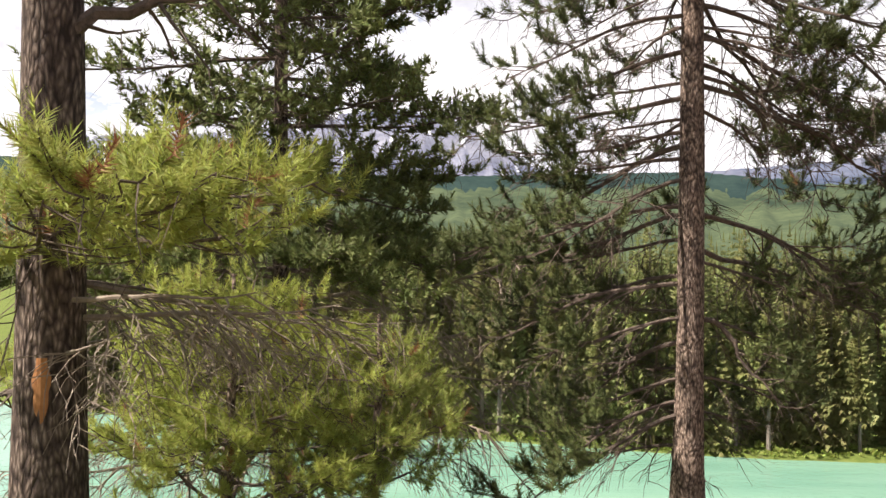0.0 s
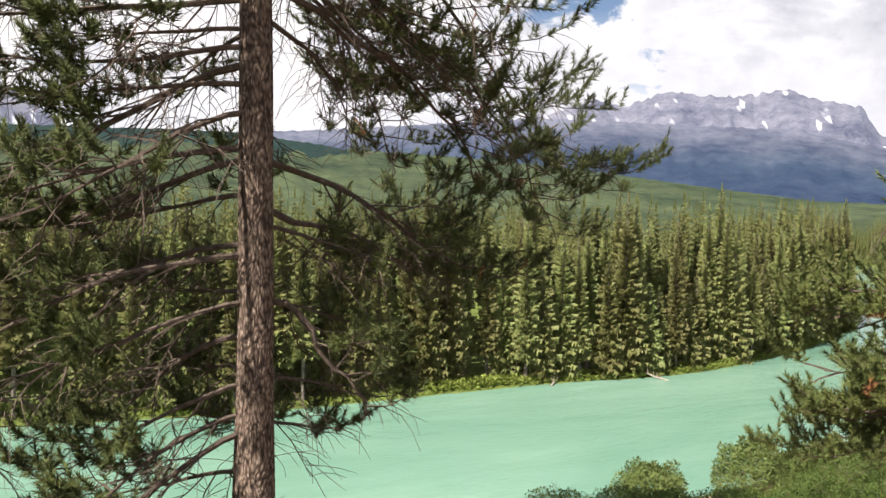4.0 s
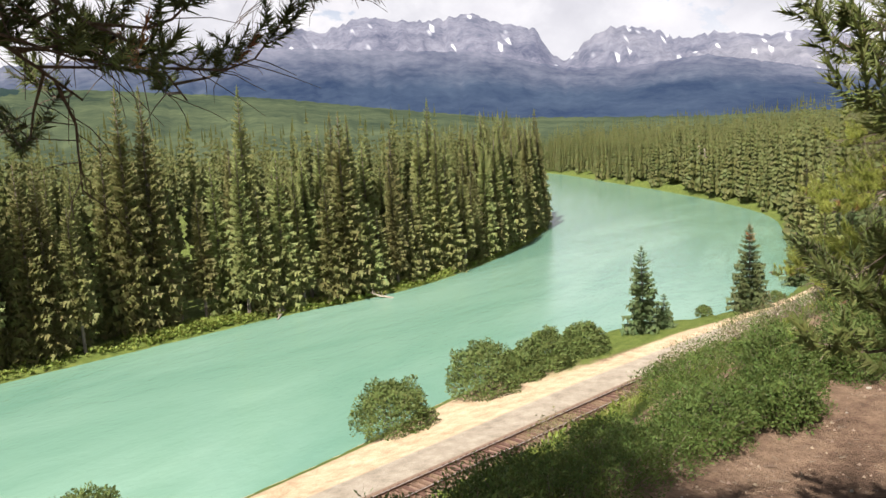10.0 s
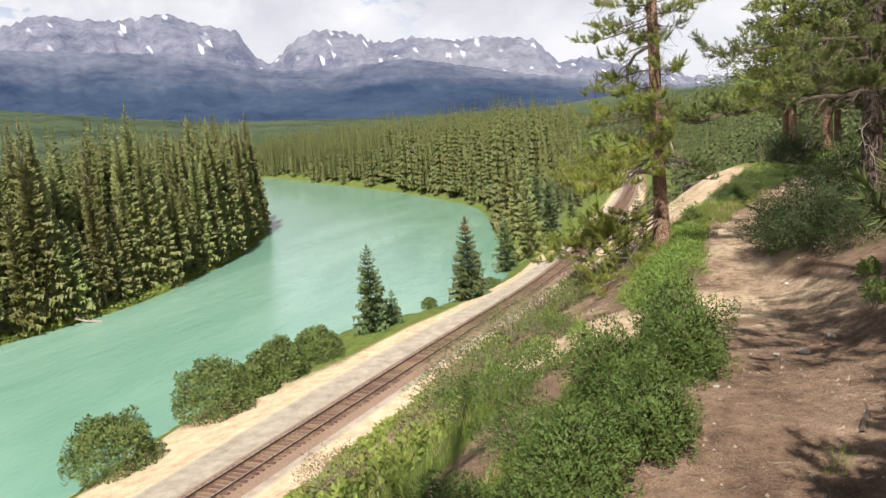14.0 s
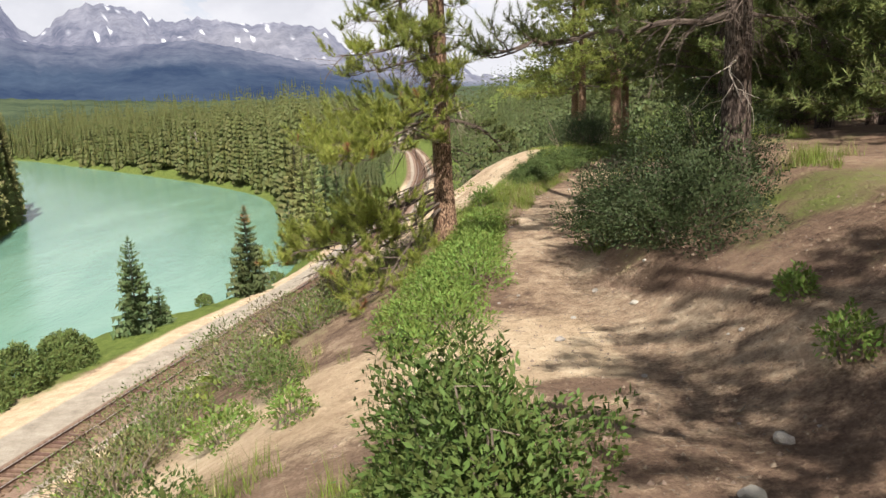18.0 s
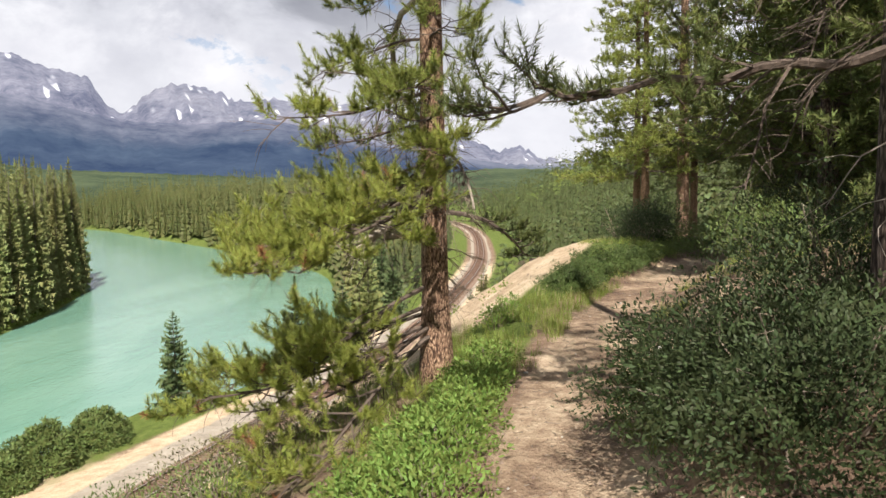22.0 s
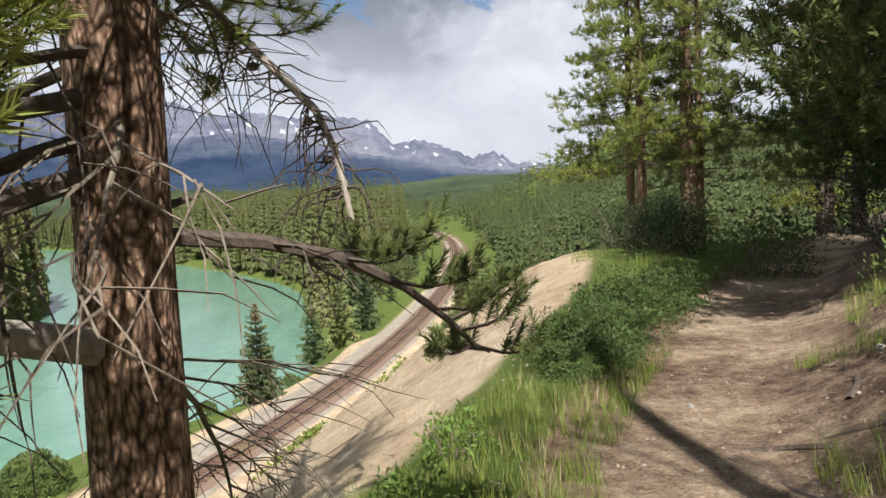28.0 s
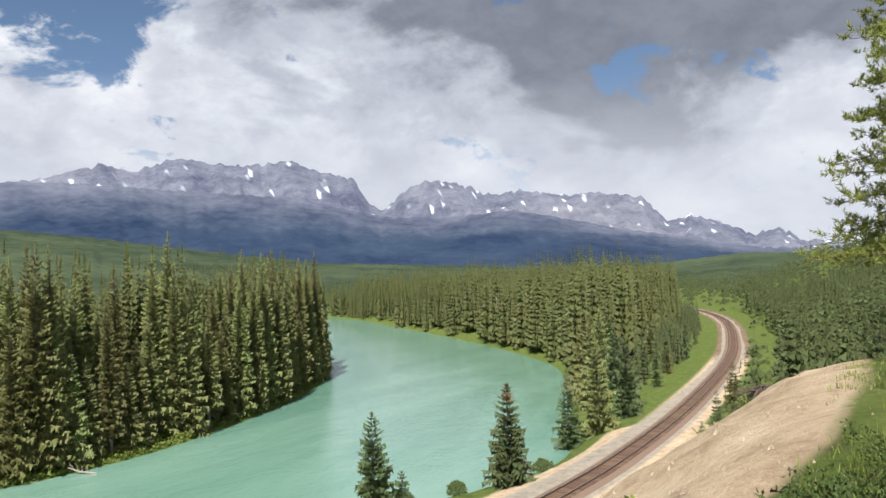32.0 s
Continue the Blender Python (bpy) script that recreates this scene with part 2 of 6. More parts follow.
def bark(name, dark, mid, light, scale=30, drawn=0.5):
    """Scaly bark: plates split by dark upright furrows."""
    m, nt, b = material(name, 0.92, 0, 0.15)
    v = nt.nodes.new("ShaderNodeTexVoronoi")
    v.feature = "F1"
    v.inputs["Scale"].default_value = scale
    co, mp = nt.nodes.new("ShaderNodeTexCoord"), nt.nodes.new("ShaderNodeMapping")
    mp.inputs["Scale"].default_value = (1.5, 1.5, drawn)
    nt.links.new(co.outputs["Object"], mp.inputs[0])
    wob = nt.nodes.new("ShaderNodeTexNoise")
    wob.inputs["Scale"].default_value = 7
    nt.links.new(mp.outputs[0], wob.inputs["Vector"])
    add = nt.nodes.new("ShaderNodeVectorMath")
    add.operation = "MULTIPLY_ADD"
    nt.links.new(wob.outputs["Color"], add.inputs[0])
    add.inputs[1].default_value = (0.12, 0.12, 0.12)
    nt.links.new(mp.outputs[0], add.inputs[2])
    nt.links.new(add.outputs[0], v.inputs["Vector"])
    fine = noise_node(nt, 90, 3, 0.7, (1, 1, 0.4))
    patch = noise_node(nt, 2.2, 4, 0.6, (1, 1, 0.5))
    h = calc(nt, "ADD", calc(nt, "MULTIPLY", v.outputs["Distance"], 0.8), calc(nt, "MULTIPLY", fine, 0.35))
    col = ramp_node(nt, h, [(0.24, light), (0.52, mid), (0.82, dark)])
    col = mix_node(nt, ramp_node(nt, patch, [(0.42, (0, 0, 0)), (0.62, (1, 1, 1))]), col, mix_node(nt, 0.4, col, dark))
    nt.links.new(col, b.inputs["Base Color"])
    bump_node(nt, b, calc(nt, "SUBTRACT", 1.0, h), 0.9, 0.018)
    return m


M_BARK = bark("pine_bark", (0.045, 0.033, 0.028), (0.20, 0.145, 0.115), (0.42, 0.335, 0.275), 38, 0.6)
M_BARK_RED = bark("red_pine_bark", (0.055, 0.033, 0.024), (0.27, 0.165, 0.11), (0.52, 0.37, 0.26), 40, 0.62)
M_BARK_DARK = bark("dark_pine_bark", (0.03, 0.022, 0.019), (0.105, 0.078, 0.064), (0.26, 0.205, 0.17))
M_LIMB = mottled("limb_bark", (0.035, 0.026, 0.022), (0.17, 0.13, 0.105), 30, 0.92, 0.6, 0.006, (1, 1, 1))


def water_material():
    m, nt, b = material("glacial_water", 0.14, 0, 0.5)
    swirl = noise_node(nt, 0.035, 6, 0.6, (0.35, 1, 1), warp=1.5)
    col = ramp_node(nt, swirl, [(0.35, (0.14, 0.285, 0.215)), (0.65, (0.21, 0.365, 0.285))])
    nt.links.new(col, b.inputs["Base Color"])
    big, small = noise_node(nt, 0.35, 4, 0.6, (0.5, 1, 1), warp=0.6), noise_node(nt, 1.7, 4, 0.65, (0.6, 1, 1), warp=0.4)
    bump_node(nt, b, calc(nt, "ADD", calc(nt, "MULTIPLY", big, 0.7), calc(nt, "MULTIPLY", small, 0.4)), 0.35, 0.35)
    return m


M_WATER = water_material()


def ground_material():
    """Soil, sand, gravel and turf, told apart by what covers each part of the ground."""
    m, nt, b = material("ground_cover", 0.95, 0, 0.1)
    n1, n2, n3 = noise_node(nt, 0.9, 6, 0.62), noise_node(nt, 7, 6, 0.65), noise_node(nt, 38, 5, 0.7)
    mixd = calc(nt, "ADD", calc(nt, "MULTIPLY", n1, 0.45), calc(nt, "ADD", calc(nt, "MULTIPLY", n2, 0.3), calc(nt, "MULTIPLY", n3, 0.25)))
    soil = ramp_node(nt, mixd, [(0.38, (0.085, 0.056, 0.042)), (0.47, (0.19, 0.127, 0.09)), (0.54, (0.27, 0.187, 0.132)), (0.63, (0.42, 0.31, 0.228))])
    sand = ramp_node(nt, mixd, [(0.36, (0.32, 0.225, 0.145)), (0.5, (0.55, 0.42, 0.285)), (0.62, (0.70, 0.58, 0.42))])
    gravel = ramp_node(nt, mixd, [(0.34, (0.20, 0.175, 0.145)), (0.5, (0.36, 0.315, 0.255)), (0.66, (0.50, 0.45, 0.38))])
    turf = ramp_node(nt, mixd, [(0.33, (0.045, 0.06, 0.018)), (0.5, (0.11, 0.15, 0.035)), (0.66, (0.20, 0.22, 0.07))])
    wild = calc(nt, "SUBTRACT", mixd, 0.5)

    def mask(name, hard=5.0, rag=3.2):
        a = calc(nt, "MULTIPLY", calc(nt, "SUBTRACT", attr(nt, name), 0.5), hard)
        return calc(nt, "ADD", calc(nt, "ADD", a, calc(nt, "MULTIPLY", wild, rag)), 0.5, True)

    col = mix_node(nt, mask("sand"), soil, sand)
    col = mix_node(nt, mask("gravel"), col, gravel)
    col = mix_node(nt, mask("turf", 4.0, 5.5), col, turf)
    nt.links.new(col, b.inputs["Base Color"])
    bump_node(nt, b, calc(nt, "ADD", n2, calc(nt, "MULTIPLY", n3, 0.45)), 0.9, 0.09)
    return m


M_GROUND = ground_material()
M_BALLAST = mottled("ballast_stone", (0.13, 0.085, 0.062), (0.34, 0.24, 0.18), 9, 0.95, 0.9, 0.06)
M_SLEEPER = mottled("tarred_sleeper", (0.08, 0.05, 0.035), (0.24, 0.155, 0.11), 5, 0.9, 0.5, 0.02, by_object=0.3)
M_RAIL = mottled("rusted_rail", (0.05, 0.028, 0.02), (0.13, 0.075, 0.05), 8, 0.55, 0.2, 0.004, spec=0.5)
M_RAIL_TOP = mottled("worn_rail_head", (0.20, 0.19, 0.18), (0.34, 0.33, 0.32), 8, 0.35, 0, 0, spec=0.6)
M_ROCK = mottled("pale_stone", (0.26, 0.235, 0.205), (0.56, 0.53, 0.48), 14, 0.9, 0.6, 0.02, by_object=0.2)
M_CLOD = mottled("sand_clods", (0.24, 0.18, 0.125), (0.50, 0.41, 0.30), 4, 0.95, 0, 0, by_island=0.2)
M_CRUMB = mottled("soil_crumbs", (0.12, 0.085, 0.063), (0.40, 0.31, 0.24), 5, 0.95, 0, 0, by_island=0.3)
M_WOUND = mottled("stripped_wood", (0.20, 0.07, 0.025), (0.48, 0.24, 0.10), 14, 0.85, 0.6, 0.01, (1, 1, 0.3))


# ---- building helpers ----
def mesh_object(name, verts, faces, mat, parent=None, smooth=False):
    me = bpy.data.meshes.new(name)
    me.from_pydata([tuple(v) for v in verts], [], faces)
    me.materials.append(mat)
    if smooth:
        me.polygons.foreach_set("use_smooth", [True] * len(me.polygons))
    me.update()
    ob = new(name, me)
    if parent is not None:
        ob.parent = parent
    return ob


def part(name, bm, mat, parent=None, label=""):
    me = bpy.data.meshes.new(name)
    bm.to_mesh(me)
    bm.free()
    me.materials.append(mat)
    ob = new(name, me)
    ob.parent = parent
    return tagged(ob, label)


def base_at(name, x, y, z, rz=0.0, label="", category="", group=""):
    ob = new(name)
    ob.matrix_world = pose(x, y, z, 0, 0, rz)
    return tagged(ob, label, category, group)


class Soup:
    """Collects vertices and faces for one mesh."""

    def __init__(self):
        self.v, self.f = [], []

    def tri(self, a, b, c):
        n = len(self.v)
        self.v += [a, b, c]
        self.f.append((n, n + 1, n + 2))

    def quad(self, a, b, c, d):
        n = len(self.v)
        self.v += [a, b, c, d]
        self.f.append((n, n + 1, n + 2, n + 3))

    def tube(self, pts, radii, sides=6, wobble=0.0, rng=random):
        """A tapered limb through the points."""
        n0 = len(self.v)
        ref = Vector((0.3, 0.2, 1)).normalized()
        for i, p in enumerate(pts):
            a = (pts[min(i + 1, len(pts) - 1)] - pts[max(i - 1, 0)]).normalized()
            u = a.cross(ref if abs(a.dot(ref)) < 0.95 else Vector((1, 0, 0))).normalized()
            w = a.cross(u)
            for k in range(sides):
                th = 2 * math.pi * k / sides
                r = radii[i] * (1 + wobble * (rng.random() - 0.5))
                self.v.append(p + (u * math.cos(th) + w * math.sin(th)) * r)
        for i in range(len(pts) - 1):
            for k in range(sides):
                a, b = n0 + i * sides + k, n0 + i * sides + (k + 1) % sides
                self.f.append((a, b, b + sides, a + sides))
        self.f.append(tuple(n0 + (len(pts) - 1) * sides + k for k in range(sides)))

    def make(self, name, mat, parent=None, smooth=False):
        return mesh_object(name, self.v, self.f, mat, parent, smooth)


# ---- plan of the valley ----
WATER_Z = -23.5
NORTH_BANK = [(-700, 420), (-260, 215), (-60, 125), (-3, 110), (35, 100), (77, 95.6), (95, 91.6), (112, 91.2), (144, 97), (178, 109), (207, 126),
              (219, 141), (226, 165), (262, 215), (318, 275), (345, 330), (330, 400), (240, 520), (60, 700), (-300, 1000)]
SOUTH_BANK = [(-700, 330), (-260, 140), (-60, 72), (0, 55), (41, 50.5), (60, 50.8), (85, 49.4), (97, 42), (112, 36.2), (131, 37), (170, 49.3), (213, 64),
              (252, 90), (300, 130), (360, 185), (430, 250), (470, 310), (470, 390), (400, 520), (240, 700), (-100, 1020)]
TRACK = [(-160, 66), (-60, 51), (0, 42.6), (38, 36.9), (54, 34.5), (74, 31.4), (93.5, 28.1), (110, 26.0), (141, 24.0), (188, 23.4), (225, 24.6),
         (261, 27.4), (312, 32.6), (362, 40), (418, 53), (480, 74), (560, 110)]
TRACK_Z = -20.5
TRAIL = [(-6, -6, 0.2), (-2, -2.5, 0.1), (0.05, 0.6, -0.05), (0.7, 2.6, -0.05), (1.5, 3.8, -0.42), (2.8, 5.6, -0.95), (3.6, 6.6, -1.12), (4.6, 7.25, -1.25), (6.2, 7.4, -1.5),
         (8.8, 7.45, -2.0), (10.8, 7.05, -1.95), (13, 6.95, -2.08), (16, 7.05, -2.28), (17.7, 7.1, -2.2), (19.4, 6.9, -2.15), (21, 6.6, -2.1),
         (23.5, 6.2, -2.15), (26, 5.4, -2.12), (29, 4.3, -2.15), (33, 2.4, -2.2), (38, 0, -2.2), (46, -5, -2.0)]
EDGE = [(-60, 4.0), (-8, 4.3), (-2, 5.3), (2, 6.9), (4, 8.1), (6, 8.85), (10, 8.95), (13, 8.9), (16, 8.7), (18.5, 8.45), (20, 8.2), (23, 7.8), (26, 7.25), (30, 6.9), (40, 6.4), (47, 5.6),
        (56, 4.2), (66, 2.0), (90, -5), (120, -11), (160, -16), (220, -22), (400, -35), (900, -110), (5200, -900)]
TOP_Z = [(-60, 0.5), (-8, 0.2), (0, -0.1), (2, -0.5), (4, -1.1), (8.8, -1.9), (16, -2.1), (22, -2.0), (26, -1.9), (30, -1.75), (40, -2.3), (47, -3.2), (56, -4.6), (75, -8.5), (110, -13), (160, -14), (260, -12), (500, -4), (1200, 15), (5200, 120)]


def curve_of(points):
    """A dense smooth run through a few plan points."""
    pts = np.array(points, float)
    out = []
    for i in range(len(pts) - 1):
        p0, p1, p2, p3 = pts[max(i - 1, 0)], pts[i], pts[i + 1], pts[min(i + 2, len(pts) - 1)]
        for k in range(6):
            t = k / 6
            out.append(0.5 * (2 * p1 + (p2 - p0) * t + (2 * p0 - 5 * p1 + 4 * p2 - p3) * t * t + (3 * p1 - p0 - 3 * p2 + p3) * t ** 3))
    out.append(pts[-1])
    return np.array(out)


SIDE_PATH = np.array([(7.6, 9.5), (8.8, 9.3), (10.2, 9.05), (11.8, 8.75), (13.4, 8.4)])
NB, SB, TK, TR = curve_of(NORTH_BANK), curve_of(SOUTH_BANK), curve_of(TRACK), curve_of(TRAIL)


def seg_dist(px, py, line):
    """Distance from points to a run of segments, and the third value of the run at the foot."""
    best, val = np.full(px.shape, 1e9), np.zeros(px.shape)
    for a, b in zip(line[:-1], line[1:]):
        d = b[:2] - a[:2]
        t = np.clip(((px - a[0]) * d[0] + (py - a[1]) * d[1]) / (d @ d), 0, 1)
        q = np.hypot(px - a[0] - t * d[0], py - a[1] - t * d[1])
        near = q < best
        best = np.where(near, q, best)
        if line.shape[1] > 2:
            val = np.where(near, a[2] + t * (b[2] - a[2]), val)
    return best, val


RIVER = np.vstack([NB, SB[::-1]])


def in_river(px, py):
    inside = np.zeros(px.shape, bool)
    j = len(RIVER) - 1
    for i in range(len(RIVER)):
        (xi, yi), (xj, yj) = RIVER[i], RIVER[j]
        cross = ((yi > py) != (yj > py)) & (px < (xj - xi) * (py - yi) / (yj - yi + 1e-12) + xi)
        inside ^= cross
        j = i
    return inside


def wavy(px, py, scale, seed):
    """Cheap smooth unevenness from a few crossing waves."""
    r = np.random.RandomState(seed)
    out = np.zeros(px.shape)
    for k in range(7):
        a, f, ph = r.rand() * 6.28, (0.6 + 1.8 * r.rand()) / scale, r.rand() * 6.28
        out += np.sin((px * math.cos(a) + py * math.sin(a)) * f * 2 + ph + 1.3 * np.sin((py * math.cos(a) - px * math.sin(a)) * f * 1.3 + ph))
    return out / 7


def ground_height(px, py):
    px, py = np.asarray(px, float), np.asarray(py, float)
    dn, ds = seg_dist(px, py, NB)[0], seg_dist(px, py, SB)[0]
    wet = in_river(px, py)
    north = (dn < ds) & ~wet
    dt, _ = seg_dist(px, py, TK)
    dtr, ztr = seg_dist(px, py, TR)
    # north of the river: a low bank, then forest floor that climbs to the hills
    hn = WATER_Z + np.minimum(dn * 0.4, 0.9) + np.clip(dn - 60, 0, None) * 0.02 + np.clip(dn - 350, 0, None) * 0.03 + 0.25 * wavy(px, py, 9, 3)
    hr = WATER_Z - np.minimum(np.minimum(dn, ds) * 0.35, 2.5)
    # south: bench with the railway, then the steep slope up to the trail
    bench = WATER_Z + np.minimum(ds * 0.45, 1.9) + np.clip((ds - 5) / 8, 0, 1) * 0.9
    bench = np.where(dt < 7, bench * np.clip((dt - 3.4) / 3.6, 0, 1) + (TRACK_Z - 0.25) * (1 - np.clip((dt - 3.4) / 3.6, 0, 1)), bench)
    ye, ze = np.interp(px, *np.array(EDGE).T), np.interp(px, *np.array(TOP_Z).T)
    over = py - ye
    steep = np.interp(px, [-20, 10, 30, 45, 60, 90, 140, 400], [0.72, 0.69, 0.75, 0.74, 0.70, 0.5, 0.30, 0.2])
    k = np.interp(px, [0, 11, 14, 18, 21, 28, 45], [0.55, 0.5, 1.0, 1.1, 0.6, 0.45, 0.6])
    fall = steep * k * np.logaddexp(0, over / k)
    rough = np.clip((over + 1.5) / 2.5, 0.12, 1) * np.clip(60 / (np.abs(px - 14) + 1), 0, 1)
    lump = (0.20 * wavy(px, py, 3.4, 5) + 0.10 * wavy(px, py, 1.0, 6)) * rough
    gully = np.clip((px - 23) / 4, 0, 1) * np.clip((90 - px) / 30, 0, 1) * np.clip((over + 1.0) / 1.5, 0, 1)
    lump = lump + gully * (0.16 * wavy(px, py * 0.35, 0.9, 51) + 0.10 * wavy(px, py, 0.55, 52))
    ytr = np.interp(px, TR[:, 0], TR[:, 1])
    s_out = ytr - py - 0.55
    bank = np.interp(px, [-10, 3, 9, 14, 22, 27, 34], [0.10, 0.12, 0.25, 0.42, 0.40, 0.20, 0.12])
    south_up = bank * np.clip(s_out, 0, 2.1) + np.clip(s_out - 2.1, 0, 60) * 0.035 + np.clip(s_out - 30, 0, 900) * 0.05
    spur = 30 * np.exp(-((px - 640) / 190) ** 2) / (1 + np.exp((py - 5) / 32)) + 12 * np.exp(-((px - 330) / 90) ** 2) / (1 + np.exp((py + 38) / 14))
    hill = ze - fall + lump + south_up + spur
    on = np.clip(1 - (dtr - np.interp(px, [8, 14, 17, 22, 26], [0.45, 0.4, 0.3, 0.35, 0.45])) / np.interp(px, [8, 14, 18, 26], [1.0, 0.9, 0.75, 1.0]), 0, 1)
    hill = hill * (1 - on) + (ztr + 0.025 * wavy(px, py, 0.8, 8)) * on
    k = 0.9
    hs = np.maximum(hill, bench) + k * 0.3 * np.exp(-np.abs(hill - bench) / k)
    h = np.where(wet, hr, np.where(north, hn, hs))
    return h


def ground_at(x, y):
    return float(ground_height(np.array([x]), np.array([y]))[0])


def build_ground():
    cx, cy, rings = 14.0, 7.0, 360
    rr = 0.35 * (5200 / 0.35) ** (np.arange(rings) / (rings - 1))
    # finer spokes on the side of the river
    th = np.r_[np.linspace(-50, 120, 440, endpoint=False), np.linspace(120, 310, 120, endpoint=False)] * math.pi / 180
    spokes = len(th)
    px, py = cx + np.outer(rr, np.cos(th)), cy + np.outer(rr, np.sin(th))
    h = ground_height(px, py)
    over = py - np.interp(px, *np.array(EDGE).T)
    dt, dtr = seg_dist(px, py, TK)[0], seg_dist(px, py, TR)[0]
    dn, ds = seg_dist(px, py, NB)[0], seg_dist(px, py, SB)[0]
    south = ds < dn
    ytr = np.interp(px, TR[:, 0], TR[:, 1])
    outer = py > ytr
    half = np.interp(px, [-5, 4, 9, 13, 16, 20, 24, 30], [1.2, 1.0, 0.7, 0.6, 0.22, 0.25, 0.5, 0.45]) + np.where(outer, 0.0, np.interp(px, [3, 10, 14, 17, 19, 24, 27, 34], [1.0, 1.3, 1.2, 0.3, 0.9, 1.1, 0.5, 0.2]))
    trail = np.clip(1.0 - (dtr - half) / 0.45, 0, 1)
    patch = 0.5 + 0.5 * wavy(px, py, 1.6, 61) + 0.35 * wavy(px, py, 0.5, 62)
    bare = np.clip(1.25 - np.abs(px - 14.9) / 2.3, 0, 1) * np.clip((py - 6.2) / 0.6, 0, 1) * np.clip(1.5 - over / 3.2, 0, 1)
    scree = np.clip((px - 13.6) / 1.5, 0, 1) * np.clip((23 - px) / 2, 0, 1) * np.clip((over + 0.45) / 0.7, 0, 1) * np.clip((dt - 4) / 4, 0, 1)
    cliff = np.clip((px - 21.5) / 2.5, 0, 1) * np.clip((80 - px) / 25, 0, 1) * np.clip((over + np.interp(px, [23, 26, 29, 34], [0.1, 0.3, 1.0, 1.3])) / 0.6, 0, 1)
    foot = np.clip(1 - (dt - np.where(py > np.interp(px, TK[:, 0], TK[:, 1]), 6.0, 4.0)) / 3.0, 0, 1) * np.clip((260 - px) / 90, 0, 1)
    path_sand = trail * np.interp(px, [7, 11, 14, 22, 26, 30], [0.22, 0.34, 0.47, 0.46, 0.43, 0.55])
    sand = np.clip(np.maximum.reduce([bare * 0.72, cliff * 1.2, foot, path_sand, scree * 0.42]), 0, 1)
    sand = np.where(south, sand, 0.0)
    gravel = np.where(south, np.clip(1 - (dt - np.where(py > np.interp(px, TK[:, 0], TK[:, 1]), np.interp(px, [60, 130, 220], [4.4, 3.4, 2.0]), 1.9)) / 1.6, 0, 1), 0)
    turf = np.where(south, np.clip(0.95 - trail * 1.2 - bare * 0.95 - scree * (0.35 + 0.4 * patch) - cliff * 0.8 - np.clip(1 - (dt - np.where(px > 130, 2.5, 5.5)) / 3, 0, 1), 0, 1), np.where((px > 50) & (px < 76), 0.95, 0.66))
    turf = np.where(south & ~in_river(px, py), np.maximum(turf, np.clip(1.15 - (ds - 0.6) / 3.0, 0, 0.85) * np.clip((dt - 5) / 2, 0, 1)), turf)
    turf = turf * np.clip((seg_dist(px, py, SIDE_PATH)[0] - 0.12) / 0.3, 0, 1)
    wooded = np.clip((-over - 2.0) / 3, 0, 1) * (px < 60) * south
    turf = np.where(wooded > 0, turf * (1 - 0.62 * wooded), turf)
    inner = south & ~outer & (px > 1) & (px < 34) & (over > -9)
    turf = np.where(inner, np.minimum(turf, np.clip(0.10 + 0.55 * patch, 0, 0.62)), turf)
    verts = [(cx, cy, ground_at(cx, cy))] + list(zip(px.ravel(), py.ravel(), h.ravel()))
    faces = [(0, 1 + k, 1 + (k + 1) % spokes) for k in range(spokes)]
    for i in range(rings - 1):
        a, b = 1 + i * spokes, 1 + (i + 1) * spokes
        faces += [(a + k, b + k, b + (k + 1) % spokes, a + (k + 1) % spokes) for k in range(spokes)]
    ob = mesh_object("ground", verts, faces, M_GROUND, smooth=True)
    for name, arr in (("sand", sand), ("gravel", gravel), ("turf", turf)):
        at = ob.data.attributes.new(name, "FLOAT", "POINT")
        at.data.foreach_set("value", np.r_[0.0, arr.ravel()].astype(np.float32))
    tagged(ob, "sloping valley ground of bare soil, pale sand and patchy turf", "ground", kind="structure")


def build_water():
    n = len(NB)
    k = np.linspace(0, 1, n)
    sb = np.stack([np.interp(k, np.linspace(0, 1, len(SB)), SB[:, i]) for i in (0, 1)], 1)
    mid = (NB + sb) / 2
    left, right = NB + (NB - mid) * 0.25, sb + (sb - mid) * 0.25
    verts = [(x, y, WATER_Z) for x, y in left] + [(x, y, WATER_Z) for x, y in right]
    faces = [(n + i, n + i + 1, i + 1, i) for i in range(n - 1)]
    tagged(mesh_object("water", verts, faces, M_WATER), "milky turquoise glacial river with a rippled surface", "river", kind="structure")


